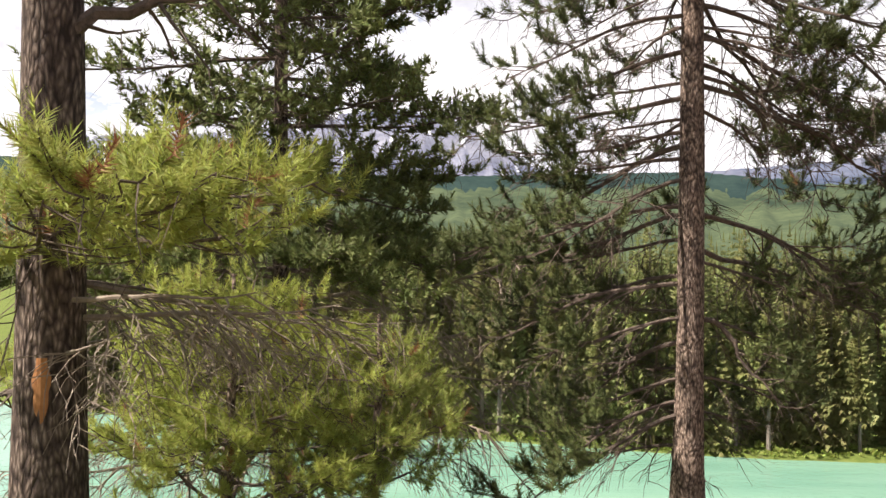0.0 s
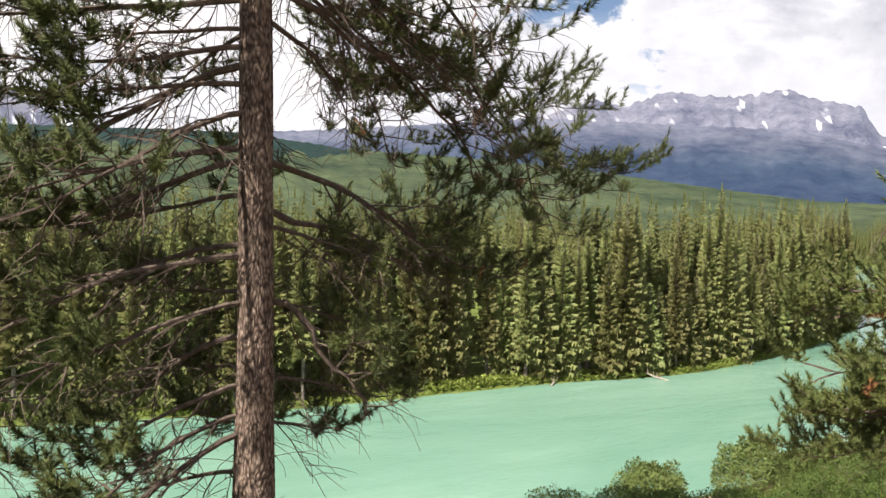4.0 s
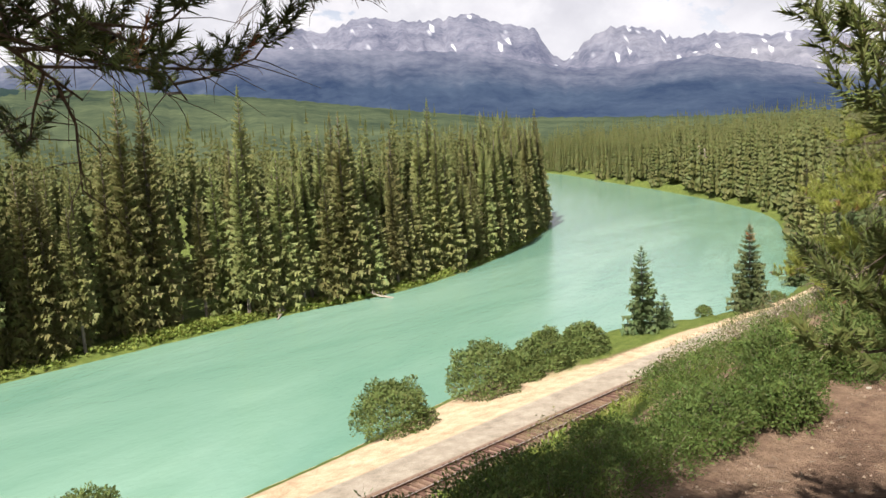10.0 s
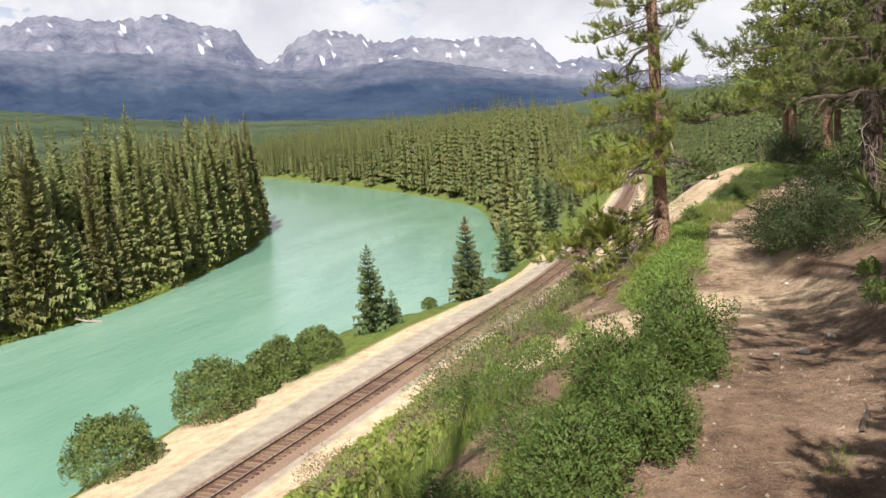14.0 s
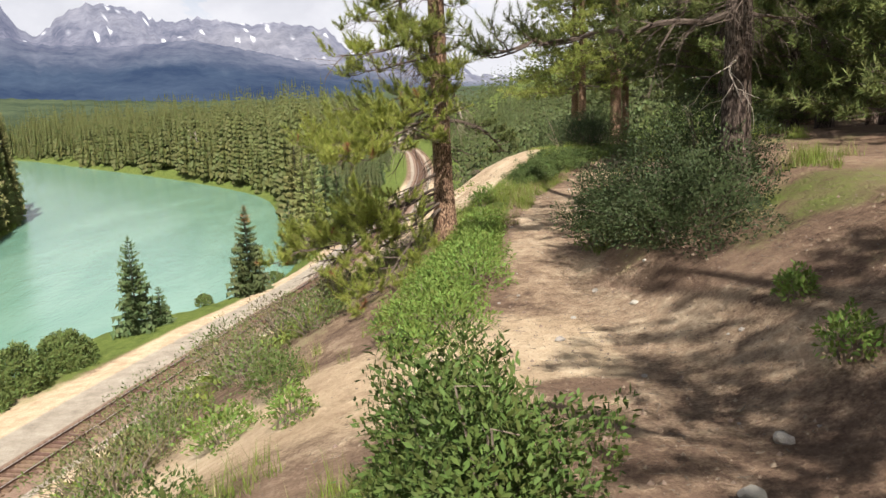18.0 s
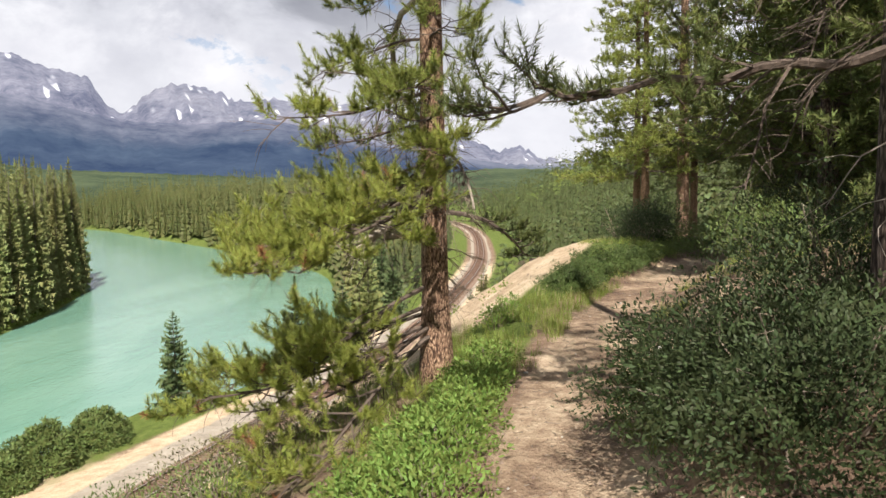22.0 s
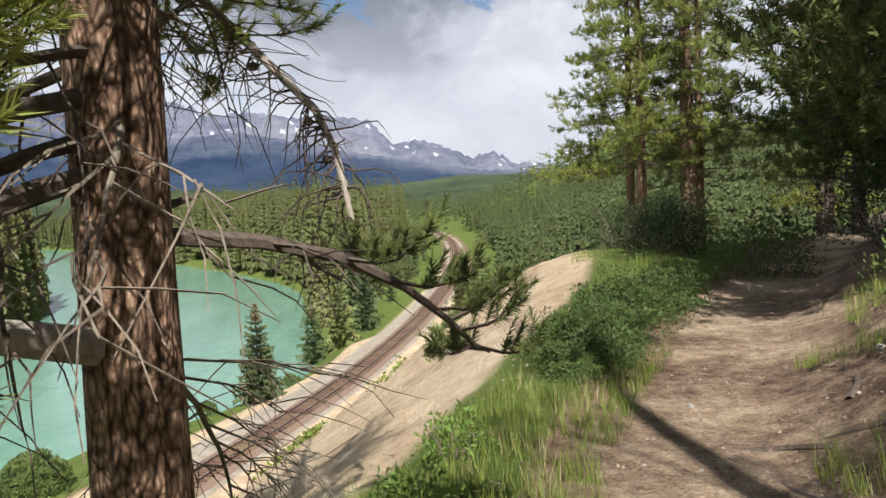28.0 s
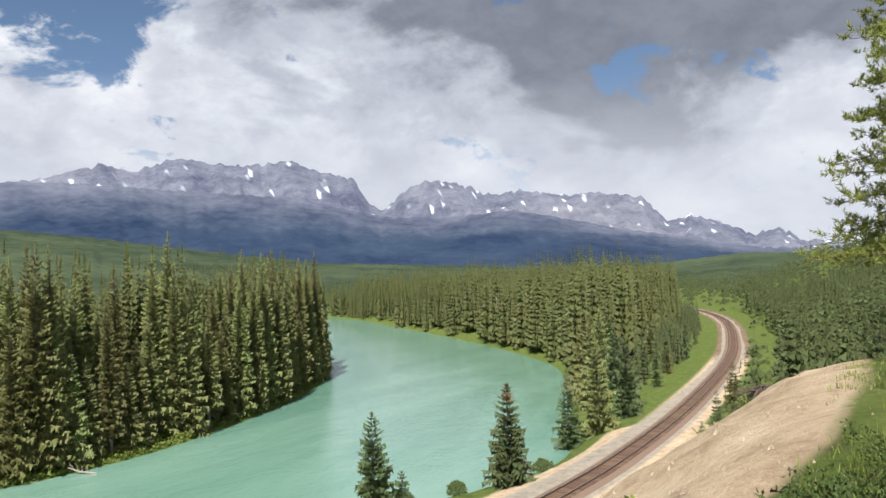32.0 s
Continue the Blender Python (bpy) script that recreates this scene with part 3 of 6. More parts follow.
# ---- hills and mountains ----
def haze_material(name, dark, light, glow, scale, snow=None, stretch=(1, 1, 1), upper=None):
    """Far slopes, the haze of kilometres of air painted into their emission; upper gives the paler hazy rock tone they
    fade to at the crest.
    """
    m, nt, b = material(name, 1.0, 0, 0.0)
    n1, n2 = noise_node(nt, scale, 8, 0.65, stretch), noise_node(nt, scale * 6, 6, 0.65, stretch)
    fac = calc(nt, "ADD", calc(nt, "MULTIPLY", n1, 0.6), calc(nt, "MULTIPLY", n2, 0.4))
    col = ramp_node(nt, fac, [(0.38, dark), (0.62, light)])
    # mist painted in as brighter and dimmer patches of the glow
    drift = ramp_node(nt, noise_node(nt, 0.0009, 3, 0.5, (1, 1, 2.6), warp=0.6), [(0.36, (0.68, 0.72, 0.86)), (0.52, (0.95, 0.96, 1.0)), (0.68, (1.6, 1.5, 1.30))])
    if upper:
        # haze fade towards the crest, drawn with a ragged edge like a tree line
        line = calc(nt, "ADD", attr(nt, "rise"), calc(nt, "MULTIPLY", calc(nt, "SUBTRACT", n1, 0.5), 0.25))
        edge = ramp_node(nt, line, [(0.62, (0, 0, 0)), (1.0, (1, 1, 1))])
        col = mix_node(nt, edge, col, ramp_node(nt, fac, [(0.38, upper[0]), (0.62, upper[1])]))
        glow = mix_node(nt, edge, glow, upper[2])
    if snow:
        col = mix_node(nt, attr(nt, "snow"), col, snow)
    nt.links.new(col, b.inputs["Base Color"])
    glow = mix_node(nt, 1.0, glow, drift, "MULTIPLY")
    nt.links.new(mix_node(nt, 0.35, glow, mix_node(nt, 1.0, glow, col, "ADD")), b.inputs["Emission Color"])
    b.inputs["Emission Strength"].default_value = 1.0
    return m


def build_ridge(name, label, crest, dist, depth, jag, mat, seed, foot=-25.0, snow=False, spurs=0.0, cols=640, rows=40):
    """A range seen across the valley: crest given as bearing and rise in degrees, broken up by noise and spurs."""
    az, el = np.array([c[0] for c in crest], float), np.array([c[1] for c in crest], float)
    a = np.linspace(az.min(), az.max(), cols)
    rise = np.interp(a, az[::-1] if az[0] > az[-1] else az, el[::-1] if az[0] > az[-1] else el)
    verts, snowy, high = [], [], []
    for j in range(rows):
        t = j / (rows - 1)
        for i in range(cols):
            aa = radians(a[i])
            d = dist + depth * (t - 1)
            v = Vector((a[i] * 0.35, t * 2.5, seed))
            n = noise.fractal(v * 1.3, 0.8, 2.2, 6)
            ridge = 1 - abs(noise.fractal(Vector((a[i] * 0.55 + n * 0.4, t * 0.9, seed + 9)), 0.9, 2.1, 5)) * 1.3
            top = math.tan(radians(rise[i] + jag * noise.fractal(Vector((a[i] * 2.2, 0, seed + 4)), 0.7, 2.1, 6))) * dist
            prof = t ** 1.25
            h = foot + (top - foot) * prof * (1 + spurs * (ridge - 0.7) * (1 - t) * 1.6)
            h += spurs * 60 * n * t * (1 - t) * 2
            verts.append((20 + d * math.cos(aa), 6.5 + d * math.sin(aa), h))
            high.append(t)
            if snow:
                s = noise.fractal(Vector((a[i] * 5.5 + n * 2.0 - t * 12, t * 3.5 + a[i] * 0.5, seed + 2)), 0.6, 2.2, 7)
                snowy.append(max(0.0, min(1.0, (s + 0.5 * (t - 0.75) - 0.67) * 9)) if t > 0.4 else 0.0)
    faces = [(j * cols + i, j * cols + i + 1, (j + 1) * cols + i + 1, (j + 1) * cols + i) for j in range(rows - 1) for i in range(cols - 1)]
    ob = mesh_object(name, verts, faces, mat, smooth=True)
    at = ob.data.attributes.new("rise", "FLOAT", "POINT")
    at.data.foreach_set("value", np.array(high, np.float32))
    if snow:
        at = ob.data.attributes.new("snow", "FLOAT", "POINT")
        at.data.foreach_set("value", np.array(snowy, np.float32))
    return tagged(ob, label, "mountain", kind="structure")


# These slopes glow: air haze and cloud shadow are put into their colours.
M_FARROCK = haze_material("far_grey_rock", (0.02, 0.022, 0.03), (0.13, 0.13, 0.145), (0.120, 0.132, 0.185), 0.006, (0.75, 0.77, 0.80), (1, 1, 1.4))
M_FARWOOD = haze_material("far_shadowed_woods", (0.006, 0.010, 0.016), (0.026, 0.036, 0.046), (0.032, 0.052, 0.105), 0.004,
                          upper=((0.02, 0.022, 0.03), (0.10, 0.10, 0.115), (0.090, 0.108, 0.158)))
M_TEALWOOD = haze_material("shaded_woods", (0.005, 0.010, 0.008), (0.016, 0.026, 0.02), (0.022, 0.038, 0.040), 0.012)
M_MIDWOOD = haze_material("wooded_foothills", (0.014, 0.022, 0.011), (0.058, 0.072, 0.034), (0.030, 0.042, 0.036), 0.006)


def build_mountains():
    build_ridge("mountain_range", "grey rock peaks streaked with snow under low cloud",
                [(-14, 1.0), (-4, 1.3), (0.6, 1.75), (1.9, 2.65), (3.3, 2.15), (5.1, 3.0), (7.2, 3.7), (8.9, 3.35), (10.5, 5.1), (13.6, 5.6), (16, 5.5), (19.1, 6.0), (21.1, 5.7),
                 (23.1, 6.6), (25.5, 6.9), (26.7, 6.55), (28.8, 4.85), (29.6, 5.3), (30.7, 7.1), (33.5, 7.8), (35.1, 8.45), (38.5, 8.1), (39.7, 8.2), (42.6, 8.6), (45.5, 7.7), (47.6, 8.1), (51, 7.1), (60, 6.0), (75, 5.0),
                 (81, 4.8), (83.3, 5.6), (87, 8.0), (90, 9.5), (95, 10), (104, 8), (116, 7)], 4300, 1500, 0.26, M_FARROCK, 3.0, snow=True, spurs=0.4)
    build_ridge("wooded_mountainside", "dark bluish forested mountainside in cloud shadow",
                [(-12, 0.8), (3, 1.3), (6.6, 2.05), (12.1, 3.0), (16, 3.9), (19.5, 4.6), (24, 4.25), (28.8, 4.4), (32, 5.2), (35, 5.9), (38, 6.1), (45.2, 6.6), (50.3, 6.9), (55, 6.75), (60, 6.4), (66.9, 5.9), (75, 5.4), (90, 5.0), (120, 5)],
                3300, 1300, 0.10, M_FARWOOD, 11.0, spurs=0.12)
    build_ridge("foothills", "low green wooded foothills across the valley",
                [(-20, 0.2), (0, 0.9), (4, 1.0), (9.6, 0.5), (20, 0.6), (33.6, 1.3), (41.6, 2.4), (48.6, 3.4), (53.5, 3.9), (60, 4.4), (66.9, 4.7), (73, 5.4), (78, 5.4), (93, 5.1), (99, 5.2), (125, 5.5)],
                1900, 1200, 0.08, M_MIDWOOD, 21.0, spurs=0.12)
    # extra ridge in front of the foothills, cloud shadow put into its darker colour
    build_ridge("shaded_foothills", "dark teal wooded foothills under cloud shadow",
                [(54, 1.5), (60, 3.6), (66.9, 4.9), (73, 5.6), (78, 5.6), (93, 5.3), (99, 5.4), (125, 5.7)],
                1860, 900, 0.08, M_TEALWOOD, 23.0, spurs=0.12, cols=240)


# ---- forest trees ----
def spruce_crown(rng, height, radius, bare, whorls, per, ragged=0.36):
    """Whorls of drooping boughs, each a spine with hanging sprays on both sides."""
    s = Soup()
    for w in range(whorls):
        u = (w + rng.random() * 0.7) / whorls
        z = height * (bare + (1 - bare) * u)
        r = radius * (1 - u) ** 0.74 * (0.72 + 0.28 * math.sin(min(u * 9 + 0.25, 1.57))) + 0.10
        lop = rng.random() * 6.283
        n = per if u < 0.8 else max(5, per - 3)
        for k in range(n):
            th = lop + 6.283 * (k + 0.6 * rng.random()) / n
            ln = r * (1 - ragged + 2 * ragged * rng.random())
            d, side = Vector((math.cos(th), math.sin(th), 0)), Vector((-math.sin(th), math.cos(th), 0))
            slope = -0.46 + 0.85 * u + 0.22 * (rng.random() - 0.5)

            def at(f):
                return d * ln * f + Vector((0, 0, z + ln * (slope * f + 0.16 * f * f)))
            for f in (0.18, 0.36, 0.54, 0.70, 0.86):
                wid = ln * (0.34 - 0.24 * f) * (0.6 + 0.8 * rng.random())
                a, b = at(f - 0.1), at(min(1.0, f + 0.12))
                for sg in (-1, 1):
                    hang = Vector((0, 0, -ln * (0.10 + 0.22 * rng.random())))
                    s.tri(a, b, at(f + 0.08) + side * wid * sg + hang)
            s.tri(at(0.66), at(1.06), at(0.82) + Vector((0, 0, -ln * 0.12)) + side * ln * 0.05 * (rng.random() - 0.5))
            s.tri(at(0.2), at(0.62), at(0.42) + Vector((0, 0, -ln * 0.34)))
    for k in range(5):
        th = k * 1.257
        a = Vector((math.cos(th), math.sin(th), 0)) * radius * 0.07 + Vector((0, 0, height * 0.95))
        b = Vector((math.cos(th + 1.3), math.sin(th + 1.3), 0)) * radius * 0.07 + Vector((0, 0, height * 0.95))
        s.tri(a, b, Vector((0, 0, height * 1.01)))
    return s


def make_spruce(name, rng, height, radius, bare, whorls, per, needles, label, group, category="spruce tree"):
    root = tagged(new(name), label, category, group)
    t = Soup()
    t.tube([Vector((0, 0, -0.6)), Vector((0, 0, height * 0.5)), Vector((0.02 * height * (rng.random() - 0.5), 0, height * 0.97))],
           [height * 0.012, height * 0.008, height * 0.0015], 6)
    t.make("trunk", M_TRUNK_FAR, root)
    if bare > 0.12:
        d = Soup()
        for k in range(34):
            z, th, ln = height * (0.05 + (bare + 0.1) * rng.random()), rng.random() * 6.28, radius * (0.3 + 0.4 * rng.random())
            a, b = Vector((0, 0, z)), Vector((math.cos(th) * ln, math.sin(th) * ln, z - ln * 0.35))
            d.tri(a, a + Vector((0, 0, 0.05)), b)
        tagged(d.make("dead_lower_foliage", M_TWIG, root), kind="stuff")
    spruce_crown(rng, height, radius, bare, whorls, per).make("crown", needles, root)
    return root


def scatter_band(rng, line, count, near, far, lo, hi):
    """Places set back from a bank, between two distances along it."""
    seg = line[(line[:, 0] >= lo) & (line[:, 0] <= hi)]
    out = []
    while len(out) < count:
        i = int(rng.random() * (len(seg) - 1))
        t = rng.random()
        p = seg[i] * (1 - t) + seg[i + 1] * t
        d = seg[i + 1] - seg[i]
        n = np.array([-d[1], d[0]]) / np.hypot(*d)
        q = p + n * (near + (far - near) * rng.random() ** 1.3)
        out.append((q[0], q[1]))
    return out


def build_bank_forest():
    rng = random.Random(11)
    kinds = []
    for i, (h, r, bare) in enumerate([(24, 2.5, 0.04), (26, 2.8, 0.06), (21, 2.6, 0.02), (25, 2.2, 0.12), (19, 2.1, 0.22), (28, 2.6, 0.05), (13, 2.1, 0.01), (23, 2.0, 0.26), (17, 2.4, 0.02)]):
        kinds.append(make_spruce("spruce_tree", rng, h, r, bare, int(h * 2.8), 8, M_SPRUCE,
                                 "tall dark green spruce standing on the river bank", "spruces along the river"))
    used = set()
    spots = []
    # front rows of the north bank, evenly set so that they make a wall
    line = NB[(NB[:, 0] > -70) & (NB[:, 0] < 240) & (NB[:, 1] < 200)]
    step = np.r_[0, np.cumsum(np.hypot(*np.diff(line, axis=0).T))]
    for row, (back, gap) in enumerate(((2.6, 2.7), (5.8, 2.8), (9.5, 2.8), (13.0, 3.2))):
        s = rng.random() * gap
        while s < step[-1]:
            x, y = np.interp(s, step, line[:, 0]), np.interp(s, step, line[:, 1])
            x2, y2 = np.interp(s + 1, step, line[:, 0]), np.interp(s + 1, step, line[:, 1])
            n = Vector((-(y2 - y), x2 - x, 0)).normalized()
            b = back + (rng.random() - 0.5) * 2.6
            meadow = row == 0 and (52 < x < 74)
            if not meadow:
                spots.append((x + n.x * b, y + n.y * b, row))
            s += gap * (0.6 + 0.8 * rng.random())
    P = np.array(spots)
    spots = list(zip(P[:, 0], P[:, 1], ground_height(P[:, 0], P[:, 1]), P[:, 2]))
    behind = [p for p in spots if p[3] > 1]
    for x, y, z, row in spots:
        if row > 1:
            continue
        k = int(rng.random() * len(kinds))
        if row == 0 and rng.random() < 0.3:
            k = 6 if rng.random() < 0.6 else 8
        sc = 0.87 + 0.30 * rng.random() + (0.12 if x < 45 else 0) + (0.13 if rng.random() < 0.06 else 0)
        m = pose(x, y, z - 0.1, 2.5 * (rng.random() - 0.5), 2.5 * (rng.random() - 0.5), 360 * rng.random())
        if k not in used:
            used.add(k)
            kinds[k].matrix_world = m
            kinds[k].scale = (sc, sc, sc)
        else:
            ob = copy_thing(kinds[k], m)
            ob.scale = (sc, sc, sc)
    for k, ob in enumerate(kinds):
        if k not in used:
            ob.matrix_world = pose(60 + k * 3, 104, ground_at(60 + k * 3, 104))
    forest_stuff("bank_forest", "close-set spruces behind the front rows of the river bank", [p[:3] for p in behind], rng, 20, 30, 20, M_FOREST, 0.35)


def forest_stuff(name, label, spots, rng, hmin, hmax, whorls, mat=None, foot=0.04):
    """Many small trees in one mesh: tiers of ragged drooping fans on a thin stem."""
    s = Soup()
    for x, y, z in spots:
        h = hmin + (hmax - hmin) * rng.random()
        r = h * (0.075 + 0.035 * rng.random())
        lean = Vector(((rng.random() - 0.5) * 0.03 * h, (rng.random() - 0.5) * 0.03 * h, 0))
        spin = rng.random() * 6.28
        low = foot + 0.14 * rng.random()
        for w in range(whorls):
            u = low + (1 - low) * (w + 0.7 * rng.random()) / whorls
            n = 8 if w < whorls - 3 else 5
            rr = r * (1 - u) ** 0.85 + 0.12
            zc = z + h * u
            stem = Vector((x, y, 0)) + lean * u
            for k in range(n):
                th = spin + 6.283 * (k + 0.5 * rng.random()) / n
                q = rr * (0.78 + 0.4 * rng.random())
                d, sd = Vector((math.cos(th), math.sin(th), 0)), Vector((-math.sin(th), math.cos(th), 0))
                sl = (-0.55 + 0.75 * u) * q
                base = stem + Vector((0, 0, zc + 0.45 * q))
                tip = stem + d * q + Vector((0, 0, zc + sl))
                mid = stem + d * q * 0.55 + Vector((0, 0, zc + sl * 0.8 - 0.12 * q))
                s.tri(base, mid + sd * q * 0.22 - Vector((0, 0, 0.2 * q)), tip)
                s.tri(base, tip, mid - sd * q * 0.22 - Vector((0, 0, 0.45 * q)))
            spin += 0.9
        s.tri(Vector((x + 0.12 * h / 20, y, z + h * 0.93)) + lean, Vector((x - 0.12 * h / 20, y + 0.1, z + h * 0.93)) + lean, Vector((x, y, z + h * 1.02)) + lean)
    return tagged(s.make(name, mat or M_FOREST), label, "forest", kind="stuff")


def build_far_forest():
    rng = random.Random(5)
    # behind the front rows, out to the foothills, thinning with distance
    spots = []
    tries = 0
    while len(spots) < 5200 and tries < 60000:
        tries += 1
        az, d = radians(8 + 108 * rng.random()), 95 + 900 * rng.random() ** 1.7
        x, y = 10 + d * math.cos(az), 6 + d * math.sin(az)
        spots.append((x, y))
    P = np.array(spots)
    dn, ds, wet, dt = seg_dist(P[:, 0], P[:, 1], NB)[0], seg_dist(P[:, 0], P[:, 1], SB)[0], in_river(P[:, 0], P[:, 1]), seg_dist(P[:, 0], P[:, 1], TK)[0]
    H = ground_height(P[:, 0], P[:, 1])
    keep = ~wet & (dn < ds) & (dn > 13)
    north = [(x, y, z) for (x, y), z, k in zip(spots, H, keep) if k]
    near = [p for p in north if math.hypot(p[0] - 15, p[1]) < 330]
    far = [p for p in north if math.hypot(p[0] - 15, p[1]) >= 330]
    forest_stuff("north_forest", "dense spruce forest filling the far side of the river", near, rng, 19, 29, 11, foot=0.5)
    forest_stuff("valley_forest", "spruce forest stretching away across the valley floor", far, rng, 13, 23, 5, foot=0.3)


def build_right_forest():
    """Woods between the river and the railway past the bend, and on the hillside above the line."""
    rng = random.Random(8)
    def sift(n, x0, x1, y0, y1, power=1.0):
        X = np.array([x0 + (x1 - x0) * rng.random() ** power for _ in range(n)])
        T = np.interp(X, TK[:, 0], TK[:, 1])
        Y = np.array([y0 + (y1 - y0) * rng.random() for _ in range(n)]) + T
        ds, dn, wet = seg_dist(X, Y, SB)[0], seg_dist(X, Y, NB)[0], in_river(X, Y)
        return X, Y, ground_height(X, Y), (ds < dn) & ~wet & (ds > 1.2), Y - T

    X, Y, H, ok, off = sift(6200, 138, 470, 9, 300, 1.2)
    a = [(x, y, z) for x, y, z, k, o in zip(X, Y, H, ok, off) if k and o > 24 - 0.03 * (x - 138)]
    small = [(x, y, z) for x, y, z, k, o in zip(X, Y, H, ok, off) if k and 9 < o <= 24 and x > 160]
    forest_stuff("bend_forest", "spruce forest on the inside of the railway bend", a, rng, 16, 28, 19)
    forest_stuff("young_growth", "young spruces beside the railway cutting", small, rng, 4, 10, 10, M_SPRUCE_BLUE)
    X, Y, H, ok, off = sift(3400, 100, 420, -150, -12, 1.15)
    slope = [(x, y, z) for x, y, z, k in zip(X, Y, H, ok) if k]
    forest_stuff("hillside_forest", "young green conifers climbing the hillside above the railway", [p for p in slope if p[0] < 300 and p[1] > -45], rng, 8, 18, 11, M_FOREST_SHADED)
    forest_stuff("hillside_forest", "dark conifers climbing the hillside above the railway", [p for p in slope if p[0] >= 300 or p[1] <= -45], rng, 9, 17, 7, M_FOREST_SHADED)
    X, Y, H, ok, off = sift(3600, 420, 1100, -220, 420)
    forest_stuff("distant_forest", "dark conifer forest beyond the railway bend", [(x, y, z) for x, y, z, k, o in zip(X, Y, H, ok, off) if k and (abs(o) > 9 or x > 560)], rng, 14, 22, 5, M_FOREST_SHADED)


# ---- railway ----
def build_railway():
    step = np.r_[0, np.cumsum(np.hypot(*np.diff(TK, axis=0).T))]
    total = step[-1]

    def at(s):
        x, y = np.interp(s, step, TK[:, 0]), np.interp(s, step, TK[:, 1])
        x2, y2 = np.interp(s + 1, step, TK[:, 0]), np.interp(s + 1, step, TK[:, 1])
        d = Vector((x2 - x, y2 - y, 0)).normalized()
        return Vector((x, y, TRACK_Z)), d, Vector((-d.y, d.x, 0))

    root = tagged(new("railway_track"), "single railway track with rusty rails on a brown ballast bed", "railway track")
    ss = np.arange(60, total - 3, 3.0)
    bed = Soup()
    prof = [(-2.5, -0.45), (-1.55, -0.06), (1.55, -0.06), (2.5, -0.45)]
    for i, s in enumerate(ss):
        p, d, n = at(s)
        for off, dz in prof:
            bed.v.append(p + n * off + Vector((0, 0, dz)))
        if i:
            a = (i - 1) * 4
            bed.f += [(a + k, a + 4 + k, a + 5 + k, a + 1 + k) for k in range(3)]
    bed.make("ballast_bed", M_BALLAST, root)
    shape = [(-0.07, 0.0), (-0.02, 0.03), (-0.015, 0.11), (-0.037, 0.13), (-0.037, 0.17), (0.037, 0.17), (0.037, 0.13), (0.015, 0.11), (0.02, 0.03), (0.07, 0.0)]
    for sign in (-1, 1):
        r, top = Soup(), Soup()
        for i, s in enumerate(ss):
            p, d, n = at(s)
            for off, dz in shape:
                r.v.append(p + n * (sign * 0.76 + off * 1.3) + Vector((0, 0, 0.03 + dz)))
            for off in (-0.03, 0.03):
                top.v.append(p + n * (sign * 0.76 + off) + Vector((0, 0, 0.205)))
            if i:
                a = (i - 1) * 10
                r.f += [(a + k, a + 10 + k, a + 11 + k, a + 1 + k) for k in range(9)]
                b = (i - 1) * 2
                top.f.append((b, b + 2, b + 3, b + 1))
        rail = r.make("rail", M_RAIL, root)
        top.make("rail_head", M_RAIL_TOP, rail)
    box = bmesh.new()
    bmesh.ops.create_cube(box, size=1)
    bmesh.ops.scale(box, vec=(0.23, 2.55, 0.14), verts=box.verts)
    bmesh.ops.bevel(box, geom=box.edges[:], offset=0.012, segments=1)
    first = part("sleeper", box, M_SLEEPER, root)
    rng = random.Random(2)
    rest = Soup()
    s, made = 150.0, 0
    while s < total - 5:
        p, d, n = at(s)
        rz = math.degrees(math.atan2(d.y, d.x)) + 2 * (rng.random() - 0.5)
        m = pose(p.x + 0.1 * (rng.random() - 0.5), p.y, p.z - 0.02, 0, 0, rz)
        if made == 0:
            first.matrix_local = m
        elif made < 300:
            ob = first.copy()
            scene.collection.objects.link(ob)
            ob.matrix_local = m
        else:
            c = [m @ Vector((sx * 0.115, sy * 1.27, 0.07)) for sx, sy in ((-1, -1), (1, -1), (1, 1), (-1, 1))]
            rest.quad(*c)
            for k in range(4):
                rest.quad(c[k], c[(k + 1) % 4], c[(k + 1) % 4] - Vector((0, 0, 0.1)), c[k] - Vector((0, 0, 0.1)))
        made += 1
        s += 0.56
    tagged(rest.make("sleepers_beyond", M_SLEEPER, root), kind="stuff")
    return root


# ---- pines beside the trail ----
def needles_on(soup, a, b, rng, count, length, spread=0.95, width=0.0045):
    """A brush of needles round a twig, leaning to its tip."""
    ax = (b - a)
    ln = ax.length
    ax = ax / ln if ln > 1e-6 else Vector((0, 0, 1))
    u = ax.cross(Vector((0.31, 0.22, 0.92))).normalized()
    w = ax.cross(u)
    for k in range(count):
        f = k / count
        p = a + (b - a) * f
        th = rng.random() * 6.283
        out = u * math.cos(th) + w * math.sin(th)
        dirn = (ax * (0.30 + 0.7 * f) + out * spread * (1 - 0.45 * f)).normalized()
        tip = p + dirn * length * (0.75 + 0.5 * rng.random())
        sd = dirn.cross(out + Vector((0.1, 0.3, 0.2))).normalized() * width
        soup.tri(p - sd, p + sd, tip)


def bent(start, az, rise, length, droop, lift, rng, n=7, wander=0.10):
    """Points of a limb: it leaves at a rise, sags with its weight and turns up at the end."""
    pts, p = [start.copy()], start.copy()
    el, a = rise, az
    for i in range(n):
        f = (i + 1) / n
        el += (-droop * (1 - f) + lift * f) * 2.0 / n + wander * (rng.random() - 0.5)
        a += wander * 1.6 * (rng.random() - 0.5)
        p = p + Vector((math.cos(a) * math.cos(el), math.sin(a) * math.cos(el), math.sin(el))) * (length / n)
        pts.append(p)
    return pts


